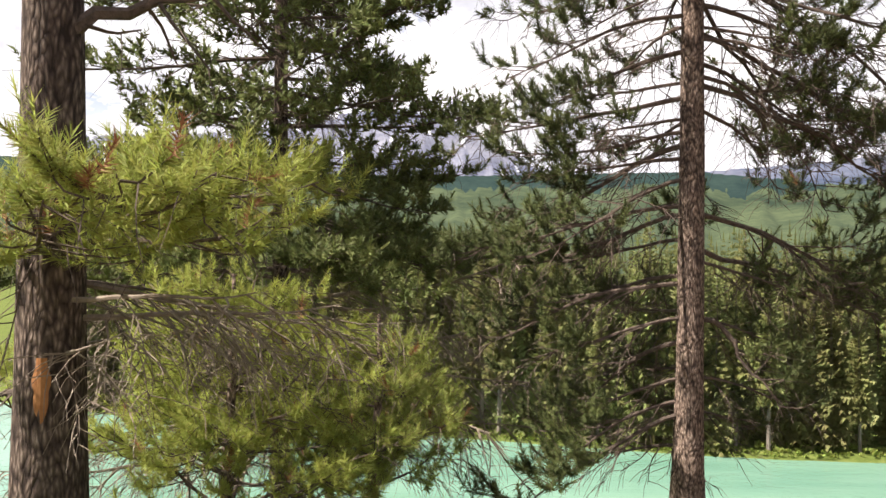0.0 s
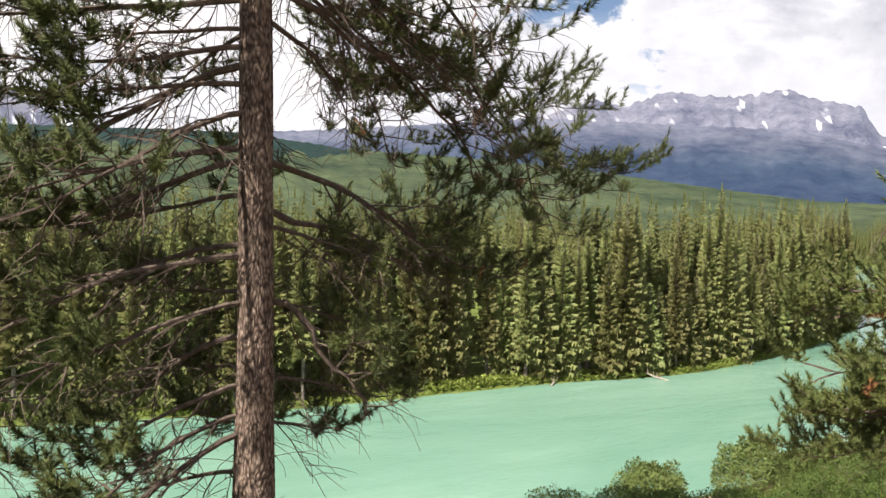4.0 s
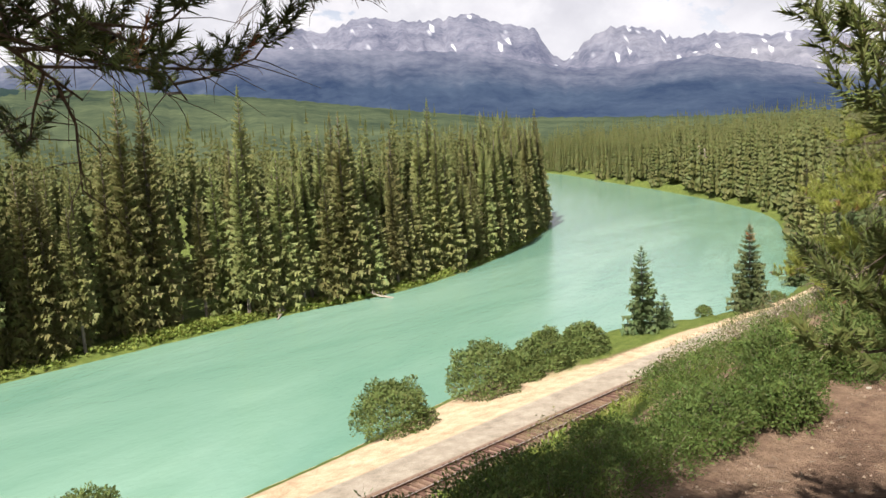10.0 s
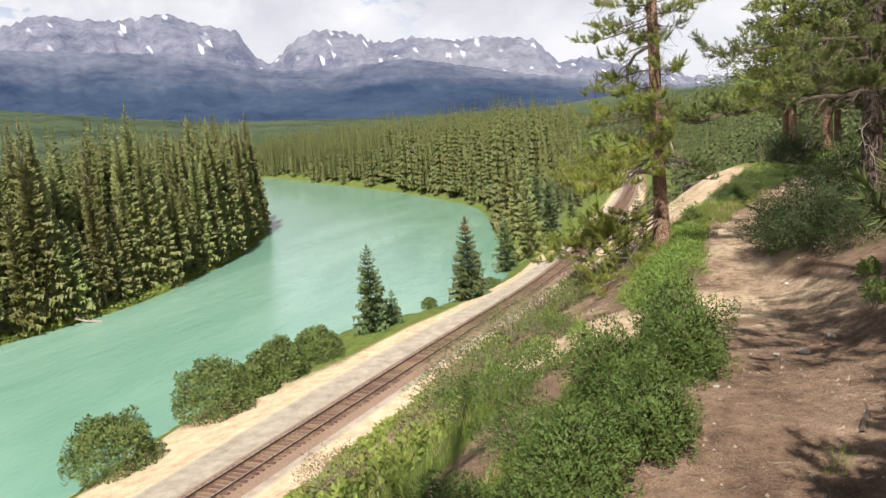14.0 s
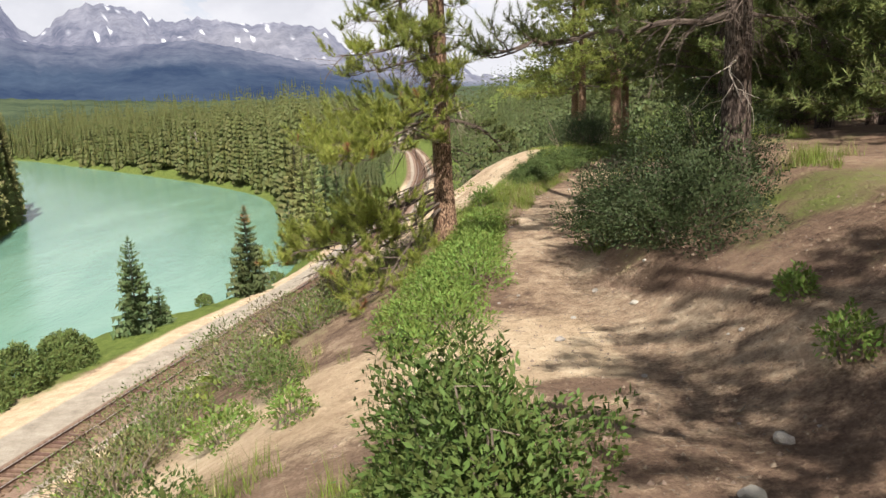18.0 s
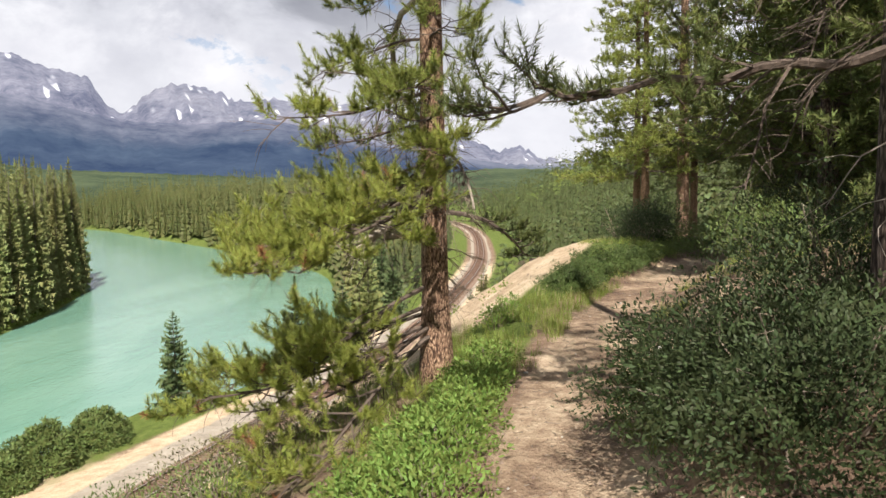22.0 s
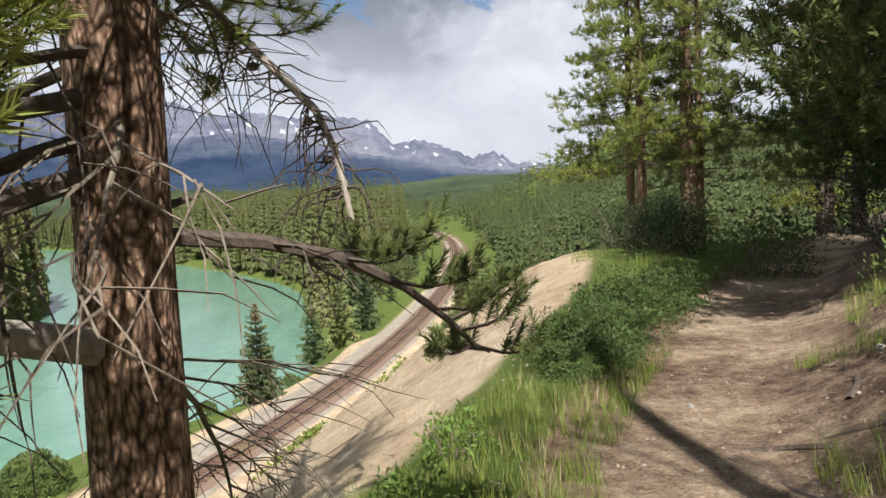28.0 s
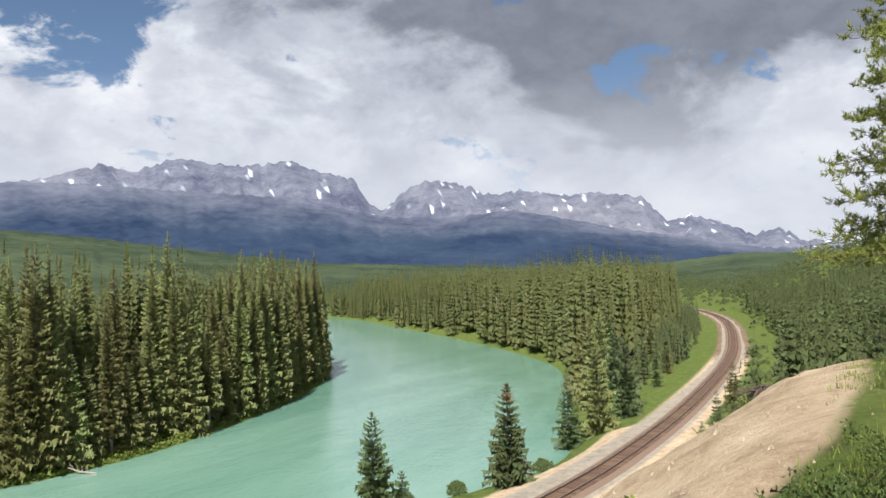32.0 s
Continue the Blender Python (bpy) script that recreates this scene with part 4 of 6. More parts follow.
def grow_limb(root, rng, start, az, rise, length, droop=0.25, lift=0.25, green=1.0, dense=1.0, thick=None, needle=None, dead=None, tuft=30, nlen=0.06, rust=0.0, twiggy=1.0, label="", along=None, width=0.003, into=None, bare=0.35, short=1.0):
    """One branch with its twigs as a mesh, and its needles as another mesh under it: brushes of needles on upturned twig ends."""
    wood, leaf, brown = (*into, into[1]) if into else (Soup(), Soup(), Soup())
    pts = along or bent(start, az, rise, length, droop, lift, rng, 9, 0.22)
    last = len(pts) - 1
    if not into:
        tuft = int(tuft * 1.7)
    r0 = thick or (0.007 + 0.0085 * length)
    wood.tube(pts, [r0 * (1 - 0.82 * i / last) for i in range(last + 1)], 4 if into else 6, 0.2, rng)
    n_side = max(4, int(8.5 * length * dense ** 0.5))
    for k in range(n_side):
        f = 0.14 + 0.86 * (k + rng.random() * 0.8) / n_side
        i = min(int(f * last), last - 1)
        p = pts[i].lerp(pts[i + 1], f * last - i) if f < 1 else pts[-1]
        dirn = (pts[i + 1] - pts[i]).normalized()
        a0 = math.atan2(dirn.y, dirn.x)
        turn = (0.35 + 0.75 * rng.random()) * (1 if (k + int(rng.random() * 1.3)) % 2 else -1)
        sl = length ** 0.8 * (0.36 - 0.20 * f) * (0.5 + 0.9 * rng.random()) + 0.13
        sl *= short
        alive = f > 1 - green and rng.random() < 0.95
        sub = bent(p, a0 + turn, 0.5 * (rng.random() - 0.5) - (0.3 if not alive else 0.05), sl, 0.30 if alive else 0.5, 0.75 if alive else -0.1, rng, 5, 0.55)
        if not into:
            wood.tube([sub[0], sub[2], sub[3], sub[5]], [r0 * 0.30 * (1 - 0.7 * j / 5) + 0.0012 for j in (0, 2, 3, 5)], 3, 0, rng)
        elif k % 2:
            wood.tube(sub[::5], [r0 * 0.30, r0 * 0.1], 3, 0, rng)
        n_tw = max(2, int(sl * 14 * dense * twiggy + 1))
        for t in range(n_tw):
            g = 0.3 + 0.7 * (t + rng.random()) / n_tw
            j = min(int(g * 5), 4)
            q = sub[j].lerp(sub[j + 1], min(1, g * 5 - j))
            dd = (sub[j + 1] - sub[j]).normalized()
            b0 = math.atan2(dd.y, dd.x) + (1.0 * rng.random() + 0.2) * (1 if t % 2 else -1)
            green_twig = alive and (g > bare * rng.random() * 1.6 or into)
            tl = (0.11 + 0.15 * rng.random()) * short
            if not green_twig:
                tl *= 1.7
            tw = bent(q, b0, 0.7 * (rng.random() - 0.3) if green_twig else 0.9 * (rng.random() - 0.6), tl, 0.1 if green_twig else 0.6, 1.0 if green_twig else -0.2, rng, 3, 0.5)
            if not into:
                if not green_twig:
                    wood.tube(tw, [0.0034, 0.0028, 0.0022, 0.0013], 3, 0, rng)
                elif t % 2:
                    wood.tube(tw[::3], [0.0032, 0.0014], 3, 0, rng)
            if green_twig:
                dest = brown if rng.random() < rust else leaf
                needles_on(dest, tw[0].lerp(tw[1], 0.5), tw[3], rng, tuft, nlen, 1.15, width)
        if alive:
            needles_on(leaf, sub[3].lerp(sub[4], 0.5), sub[5], rng, int(tuft * 1.4), nlen, 1.15, width)
    if into:
        return None
    branch = wood.make("branch", dead or M_LIMB, root)
    if label:
        tagged(branch, label)
    if leaf.f:
        leaf.make("needles", needle or M_PINE, branch)
    if brown.f:
        tagged(brown.make("dead_needles", M_RUST, branch), "rust-brown dead needles")
    return branch


def bough(root, rng, points, **kw):
    """A limb that follows places of the world."""
    o = root.matrix_world.translation
    pts = [Vector(p) - o for p in points]
    fine = []
    for i in range(len(pts) - 1):
        fine += [pts[i], pts[i].lerp(pts[i + 1], 0.33) + Vector([0.12 * (rng.random() - 0.5) for _ in range(3)]), pts[i].lerp(pts[i + 1], 0.67) + Vector([0.12 * (rng.random() - 0.5) for _ in range(3)])]
    fine.append(pts[-1])
    length = sum((b - a).length for a, b in zip(fine, fine[1:]))
    return grow_limb(root, rng, fine[0], 0, 0, length, along=fine, **kw)


def pine_trunk(root, rng, height, r, mat, lean=(0.0, 0.0), sink=0.6):
    s = Soup()
    pts, rad = [], []
    n = 16
    for i in range(n + 1):
        f = i / n
        z = -sink + (height + sink) * f
        pts.append(Vector((lean[0] * z + 0.02 * math.sin(f * 7 + height), lean[1] * z + 0.02 * math.cos(f * 5), z)))
        flare = 0.45 * math.exp(-max(z, 0) / 0.22)
        rad.append(r * (1 - f) ** 0.8 + 0.012 + r * flare)
    s.tube(pts, rad, 14, 0.07, rng)
    s.make("trunk", mat, root, smooth=True)

    def on(z):
        return Vector((lean[0] * z, lean[1] * z, z))
    return on


def make_pine(x, y, label, seed, height, r, mat, z_lo, z_hi, gap, reach, per=3, green=0.7, dense=1.0, lean=(0, 0), needle=None, skip=None, rise=0.05, droop=0.3, lift=0.3,
              tuft=28, z0=None, rust=0.0, bare_below=0.0, nlen=0.06, twiggy=1.0, width=0.003, coarse=False, sink=0.6):
    """A pine with whorls of limbs from z_lo to z_hi above its foot; skip(azimuth, z) leaves a limb out."""
    rng = random.Random(seed)
    root = base_at("pine_tree", x, y, (ground_at(x, y) if z0 is None else z0) - 0.05, 0, label, "pine tree", "pines beside the trail")
    on = pine_trunk(root, rng, height, r, mat, lean, sink)
    into = (Soup(), Soup()) if coarse else None
    z = z_lo
    while z < z_hi:
        a = rng.random() * 6.283
        for k in range(per):
            az = a + 6.283 * k / per + 0.7 * (rng.random() - 0.5)
            zz = z + gap * 0.5 * (rng.random() - 0.5)
            if skip and skip(math.degrees(az) % 360, zz):
                continue
            f = (zz - z_lo) / max(height - z_lo, 0.1)
            ln = reach * (0.65 + 0.5 * rng.random()) * (1 - 0.75 * f)
            live = green if zz > bare_below else 0.0
            high = 1 if zz < 4.8 or coarse else 2
            grow_limb(root, rng, on(zz), az, rise + 0.25 * (rng.random() - 0.5), ln, droop, lift, live, dense if live else dense * 0.8, needle=needle, tuft=int(tuft / (1.5 * high if high > 1 else 1)), rust=rust,
                      dead=None if live else M_TWIG, nlen=nlen, twiggy=twiggy, width=width * high, into=into)
        z += gap * (0.75 + 0.5 * rng.random())
    if coarse:
        into[0].make("bough_frame", M_LIMB, root)
        into[1].make("crown", needle or M_PINE, root)
    return root, on, rng


def build_first_pines():
    # the trunk that the walk begins behind
    # its darker bark colour also carries the shade on the trunk
    root, on, rng = make_pine(-1.95, 4.5, "thick-trunked pine with scaly bark and a stripped orange wound", 21, 13, 0.165, M_BARK_DARK, 0.9, 2.2, 0.5, 1.3, 2, 0.5, 0.8,
                              needle=M_PINE, skip=lambda a, z: a > 215 or a < 60, tuft=32, rust=0.02)
    for zz, az, ln in ((1.95, -62, 1.2), (1.85, -30, 1.5), (2.0, 0, 1.35), (1.9, -100, 1.1), (1.75, -15, 1.4), (2.05, -45, 1.3), (1.7, -75, 1.3), (1.95, 20, 1.3), (1.8, -140, 1.2)):
        grow_limb(root, rng, on(zz), radians(az), 0.05, ln, 0.2, 0.35, 0.85, 1.0, needle=M_PINE, rust=0.06, tuft=26)
    for zz, az, ln in ((1.45, -10, 1.2), (1.35, 15, 1.5), (1.2, -20, 0.7), (1.55, 40, 1.6)):
        grow_limb(root, rng, on(zz), radians(az), 0.05, ln, 0.2, 0.2, 0.0, 1.1, dead=M_TWIG, label="bare grey dead branch")
    bough(root, rng, ((-1.85, 4.5, 2.62), (-1.6, 4.6, 2.74), (-1.25, 4.7, 2.86), (-0.8, 4.85, 3.1)), green=0.3, dense=0.4, thick=0.045, needle=M_PINE)
    wound = Soup()
    rings = [(0.84 + 0.032 * k, 4 + 13 * math.sin(math.pi * (k + 0.4) / 12.6) * (0.7 + 0.6 * rng.random())) for k in range(12)]
    for (z0, w0), (z1, w1) in zip(rings, rings[1:]):
        for j in range(4):
            q = []
            for z, w, f in ((z0, w0, j), (z0, w0, j + 1), (z1, w1, j + 1), (z1, w1, j)):
                t, up = radians(281 + w * (f - 2) / 2), (z + 0.6) / 13.6
                r = 0.165 * (1 - up) ** 0.8 + 0.016 + 0.074 * math.exp(-z / 0.22) - 0.002 * (f - 2) ** 2
                q.append(Vector((math.cos(t) * r + 0.02 * math.sin(up * 7 + 13), math.sin(t) * r + 0.02 * math.cos(up * 5), z)))
            wound.quad(*q)
    tagged(wound.make("bark_wound", M_WOUND, root), "orange-brown stripped wood where the bark is gone")
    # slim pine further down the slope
    make_pine(-1.9, 10.0, "slim dark pine with dead lower twigs on the slope", 22, 13, 0.12, M_BARK_DARK, 1.6, 8.5, 0.38, 3.3, 5, 0.78, 1.05, needle=M_PINE_SHADED, tuft=19, bare_below=3.3, nlen=0.075, width=0.0085, z0=-2.2, sink=2.0)
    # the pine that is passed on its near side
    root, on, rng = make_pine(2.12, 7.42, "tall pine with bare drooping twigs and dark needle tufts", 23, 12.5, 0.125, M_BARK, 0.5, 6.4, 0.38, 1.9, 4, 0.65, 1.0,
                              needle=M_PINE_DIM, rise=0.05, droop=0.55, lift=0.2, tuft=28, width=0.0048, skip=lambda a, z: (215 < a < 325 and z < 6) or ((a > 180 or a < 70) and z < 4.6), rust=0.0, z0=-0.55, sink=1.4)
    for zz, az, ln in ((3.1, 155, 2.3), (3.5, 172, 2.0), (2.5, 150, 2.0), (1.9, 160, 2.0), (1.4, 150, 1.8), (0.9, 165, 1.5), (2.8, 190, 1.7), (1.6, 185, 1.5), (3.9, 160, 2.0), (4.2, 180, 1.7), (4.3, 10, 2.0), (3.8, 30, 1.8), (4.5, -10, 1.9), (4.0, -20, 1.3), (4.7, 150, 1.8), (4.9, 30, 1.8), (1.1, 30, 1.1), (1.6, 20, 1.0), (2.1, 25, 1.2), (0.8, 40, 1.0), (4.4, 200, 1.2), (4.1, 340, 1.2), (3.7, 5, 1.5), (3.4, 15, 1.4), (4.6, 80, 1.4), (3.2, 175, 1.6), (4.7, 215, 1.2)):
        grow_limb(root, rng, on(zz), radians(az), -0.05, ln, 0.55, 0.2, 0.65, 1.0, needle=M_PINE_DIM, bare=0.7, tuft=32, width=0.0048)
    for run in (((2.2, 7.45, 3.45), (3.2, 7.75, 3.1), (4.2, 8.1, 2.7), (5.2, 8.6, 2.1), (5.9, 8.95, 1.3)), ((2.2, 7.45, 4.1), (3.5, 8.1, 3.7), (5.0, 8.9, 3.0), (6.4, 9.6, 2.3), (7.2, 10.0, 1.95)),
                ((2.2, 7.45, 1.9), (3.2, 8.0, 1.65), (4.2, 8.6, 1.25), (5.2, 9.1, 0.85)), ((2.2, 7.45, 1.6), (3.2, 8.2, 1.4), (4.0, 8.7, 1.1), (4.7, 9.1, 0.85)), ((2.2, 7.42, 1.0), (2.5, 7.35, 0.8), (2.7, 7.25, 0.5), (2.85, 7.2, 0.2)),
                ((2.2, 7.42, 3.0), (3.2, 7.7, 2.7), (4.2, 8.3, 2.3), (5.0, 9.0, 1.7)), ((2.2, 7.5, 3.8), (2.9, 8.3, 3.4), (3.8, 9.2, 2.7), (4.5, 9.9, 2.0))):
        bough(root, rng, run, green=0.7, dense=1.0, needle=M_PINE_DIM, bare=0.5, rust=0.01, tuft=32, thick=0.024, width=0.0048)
    # bushy young pine in the sun
    for x, y, top, rch, seed in ((-1.5, 6.3, 1.42, 1.3, 24), (-0.5, 6.9, 1.1, 0.8, 25), (-0.95, 7.6, 0.9, 1.1, 26)):
        g = ground_at(x, y)
        # the first gets the lit needle colour, the other two its darker copy
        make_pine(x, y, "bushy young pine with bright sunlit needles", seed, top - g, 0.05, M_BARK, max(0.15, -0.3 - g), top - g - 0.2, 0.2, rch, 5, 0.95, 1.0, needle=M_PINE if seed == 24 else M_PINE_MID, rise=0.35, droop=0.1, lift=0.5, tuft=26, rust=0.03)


def build_trail_pine():
    # dark pine hanging over the trail from the hillside
    root, on, rng = make_pine(8.3, 4.3, "dark bushy pine reaching over the trail", 31, 10, 0.13, M_BARK_DARK, 0.7, 6.5, 0.45, 2.2, 4, 0.85, 1.2, needle=M_PINE_MID, rise=0.1, droop=0.35, lift=0.35,
                              tuft=19, width=0.006, skip=lambda a, z: 40 < a < 112 and z < 3.6)
    for zz, az, ln in ((1.5, 124, 2.6), (1.45, 132, 2.8), (1.6, 142, 2.7), (1.7, 126, 2.8), (2.0, 136, 2.8), (1.7, 150, 2.5), (2.4, 128, 2.6), (1.5, 118, 2.5), (1.9, 148, 2.5), (2.7, 120, 2.2), (3.4, 130, 2.2)):
        grow_limb(root, rng, on(zz), radians(az), 0.05, ln, 0.35, 0.4, 0.8, 1.25, needle=M_PINE_SHADED, tuft=24, rust=0.01, bare=0.15, width=0.006)


def build_lone_pine():
    # pine on the outer edge of the trail with a splintered dead limb
    x, y = 20.86, 8.08
    root, on, rng = make_pine(x, y, "orange-barked pine leaning over the slope with broken dead limbs", 41, 11, 0.14, M_BARK_RED, 2.6, 7.5, 0.38, 1.35, 4, 0.75, 1.1, needle=M_PINE_MID,
                              rise=0.0, droop=0.35, lift=0.3, tuft=40, lean=(0.008, 0.012), skip=lambda a, z: 215 < a < 345 and z < 4.2)
    # leafy sweeping limbs over the drop
    for zz, az, ln, dr in ((1.9, 100, 2.1, 0.5), (1.9, 150, 2.5, 0.45), (2.0, 135, 2.0, 0.4), (2.1, 158, 2.5, 0.5), (1.0, 122, 2.5, 0.5), (0.6, 132, 2.5, 0.5), (0.8, 118, 2.3, 0.6), (2.2, 165, 1.3, 0.3), (2.2, 80, 1.5, 0.5),
                           (2.9, 120, 1.7, 0.4), (0.7, 95, 2.2, 0.6), (0.6, 140, 2.0, 0.45), (2.5, 200, 1.2, 0.2), (0.5, 150, 2.6, 0.5)):
        # limbs below 100 degrees take the shade-toned needles
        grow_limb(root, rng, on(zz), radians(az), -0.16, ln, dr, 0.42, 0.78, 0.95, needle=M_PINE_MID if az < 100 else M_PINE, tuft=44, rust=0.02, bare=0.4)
    # the bare limbs on the trail side
    for zz, az, ln, ri in ((2.2, 20, 0.9, 0.75), (2.5, 35, 0.8, 0.5), (2.0, 205, 0.8, 0.2)):
        grow_limb(root, rng, on(zz), radians(az), ri, ln, 0.75, -0.3, 0.0, 0.8, dead=M_TWIG, label="bare grey dead branch")
    low = [Vector(p) - root.matrix_world.translation for p in ((20.98, 8.08, -0.72), (21.2, 7.85, -0.76), (21.4, 7.62, -0.84), (21.56, 7.46, -0.96), (21.7, 7.33, -1.1), (21.84, 7.25, -1.22), (21.98, 7.2, -1.28))]
    grow_limb(root, rng, low[0], 0, 0, 1.0, green=0.75, dense=2.0, thick=0.028, needle=M_PINE_SHADED, tuft=36, nlen=0.045, width=0.0028, label="low limb ending in dark needle tufts", along=low, bare=0.1, twiggy=1.3, short=0.68)
    grow_limb(root, rng, on(1.42), radians(10), -0.2, 1.25, 0.7, -0.2, 0.0, 1.6, dead=M_TWIG, label="hanging tuft of dead twigs")
    # the splintered limb
    w = Soup()
    o = root.matrix_world.translation
    a, b = Vector((20.8, 8.13, -1.0)) - o, Vector((20.25, 8.48, -0.92)) - o
    w.tube([a, a.lerp(b, 0.5) + Vector((0, 0, 0.05)), b], [0.05, 0.045, 0.04], 8, 0.2, rng)
    c = Vector((20.6, 8.32, -0.70)) - o
    d = Vector((19.72, 8.66, -1.02)) - o
    w.tube([c, c.lerp(d, 0.45) + Vector((0, 0, 0.03)), d], [0.038, 0.055, 0.03], 8, 0.25, rng)
    for k in range(26):
        e = c.lerp(d, 0.55 + 0.45 * rng.random())
        dirn = (d - c).normalized() + Vector((rng.random() - 0.5, rng.random() - 0.5, rng.random() - 0.6)) * 0.9
        w.tube([e, e + dirn * (0.12 + 0.28 * rng.random())], [0.008, 0.0015], 3)
    tagged(w.make("broken_limb", M_DEADWOOD, root), "splintered pale dead limb")
    for k in range(5):
        zz, az = 0.5 + 0.32 * k, radians(-30 + 75 * rng.random())
        s = Soup()
        p = on(zz) + Vector((math.cos(az), math.sin(az), 0)) * 0.1
        s.tube([p, p + Vector((math.cos(az), math.sin(az), 0.2)) * (0.12 + 0.14 * rng.random())], [0.017, 0.008], 6, 0.2, rng)
        s.make("limb_stub", M_LIMB, root)
    # the large dead branch that hangs out ahead of the tree
    pts = [Vector(p) - root.matrix_world.translation for p in ((20.98, 8.2, 1.45), (21.4, 8.5, 1.35), (21.9, 8.7, 1.12), (22.4, 8.75, 0.75), (22.7, 8.6, 0.4), (22.78, 8.32, 0.09), (22.77, 8.05, -0.2), (22.72, 7.95, -0.4), (22.66, 7.9, -0.58), (22.6, 7.86, -0.75))]
    s = Soup()
    s.tube(pts, [0.036 - 0.0026 * i for i in range(len(pts))], 7, 0.2, rng)
    twigs = Soup()
    for k in range(120):
        f = 0.12 + 0.88 * rng.random()
        i = min(int(f * 9), 8)
        q = pts[i].lerp(pts[i + 1], f * 9 - i)
        away = k % 2 == 0
        tw = bent(q, radians(105) + 1.6 * (rng.random() - 0.5) if away else rng.random() * 6.28, 0.6 * (rng.random() - 0.6), (0.3 if away else 0.2) + 0.42 * rng.random(), 0.7, -0.2, rng, 6, 0.95)
        twigs.tube(tw, [0.006 - 0.0008 * j for j in range(7)], 4)
    bigdead = tagged(s.make("dead_branch", M_DEADWOOD, root), "long bleached dead branch with curled twigs")
    # dark limb bark gives the twigs their silhouette tone against the sky
    tagged(twigs.make("twig_tangle", M_LIMB, bigdead), "dark curled dead twigs", kind="stuff")
    for k in range(5):
        i = 4 + k
        cone = bmesh.new()
        bmesh.ops.create_icosphere(cone, subdivisions=2, radius=0.022)
        for v in cone.verts:
            v.co *= 1 + 0.22 * math.sin(v.co.z * 900 + math.atan2(v.co.y, v.co.x) * 5)
            v.co.z *= 1.35
        ob = part("pine_cone", cone, M_LIMB, bigdead)
        ob.matrix_local = pose(*(pts[i] + Vector((0.04, 0.05, -0.05))))


def build_hillside_pines():
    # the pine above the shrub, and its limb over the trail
    root, on, rng = make_pine(17.9, 4.9, "dark old pine with rough bark above the trail", 51, 13, 0.135, M_BARK_DARK, 1.9, 5.4, 0.55, 2.0, 3, 0.75, 0.95, needle=M_PINE_SHADED, tuft=22, rise=0.1,
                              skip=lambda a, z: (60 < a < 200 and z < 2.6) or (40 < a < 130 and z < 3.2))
    bough(root, rng, ((17.9, 5.0, 0.3), (18.0, 5.5, 0.25), (18.1, 6.1, 0.18), (18.15, 6.7, 0.12), (18.1, 7.05, 0.07), (18.05, 7.35, 0.04)), green=0.75, dense=0.9, thick=0.038, needle=M_PINE_SHADED, tuft=28, bare=0.15)
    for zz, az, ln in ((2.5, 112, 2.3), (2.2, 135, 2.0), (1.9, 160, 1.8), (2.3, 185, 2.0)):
        grow_limb(root, rng, on(zz), radians(az), 0.12, ln, 0.2, 0.1, 0.7, 1.1, needle=M_PINE_SHADED, tuft=30)
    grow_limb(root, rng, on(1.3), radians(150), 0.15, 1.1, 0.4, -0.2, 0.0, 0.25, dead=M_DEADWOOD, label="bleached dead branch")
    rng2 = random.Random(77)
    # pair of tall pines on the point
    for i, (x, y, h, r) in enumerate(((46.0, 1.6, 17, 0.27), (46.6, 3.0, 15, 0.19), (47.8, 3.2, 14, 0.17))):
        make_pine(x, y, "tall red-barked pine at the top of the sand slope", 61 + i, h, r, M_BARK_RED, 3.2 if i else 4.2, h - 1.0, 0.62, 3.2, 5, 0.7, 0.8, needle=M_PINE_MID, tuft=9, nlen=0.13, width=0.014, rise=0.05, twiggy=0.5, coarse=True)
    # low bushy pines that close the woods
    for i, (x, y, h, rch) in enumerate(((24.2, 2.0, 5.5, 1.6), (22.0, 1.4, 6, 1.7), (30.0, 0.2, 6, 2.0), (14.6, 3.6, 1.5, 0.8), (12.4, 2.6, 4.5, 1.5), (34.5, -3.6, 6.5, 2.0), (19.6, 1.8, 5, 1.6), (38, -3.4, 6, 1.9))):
        make_pine(x, y, "bushy young pine with boughs down to the ground", 81 + i, h, 0.03 + 0.012 * h, M_BARK_DARK, 0.25, h - 0.4, 0.33, rch, 5, 0.85, 0.9, needle=M_PINE_SHADED, tuft=11, nlen=0.11, width=0.009, rise=0.2, droop=0.15, lift=0.35, twiggy=0.6, coarse=True)
    # pine added out of view so that its shade lies over the hillside below it
    make_pine(9.9, 4.5, "tall pine in the dim woods above the trail", 139, 8, 0.13, M_BARK_DARK, 3.0, 6.8, 0.7, 1.9, 3, 0.85, 0.7, needle=M_PINE_SHADED, tuft=8, nlen=0.13, width=0.016, twiggy=0.5, coarse=True)
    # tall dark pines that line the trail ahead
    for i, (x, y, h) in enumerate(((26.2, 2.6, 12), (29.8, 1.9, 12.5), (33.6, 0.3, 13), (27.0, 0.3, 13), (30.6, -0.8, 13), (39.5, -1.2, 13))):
        make_pine(x, y, "tall dark pine with dense boughs beside the trail", 140 + i, h, 0.15, M_BARK_DARK, 1.3, h - 0.8, 0.42, 2.3, 5, 0.85, 0.9, needle=M_PINE_SHADED, tuft=8, nlen=0.13, width=0.016, twiggy=0.5, rise=0.1, droop=0.2, lift=0.35, coarse=True)
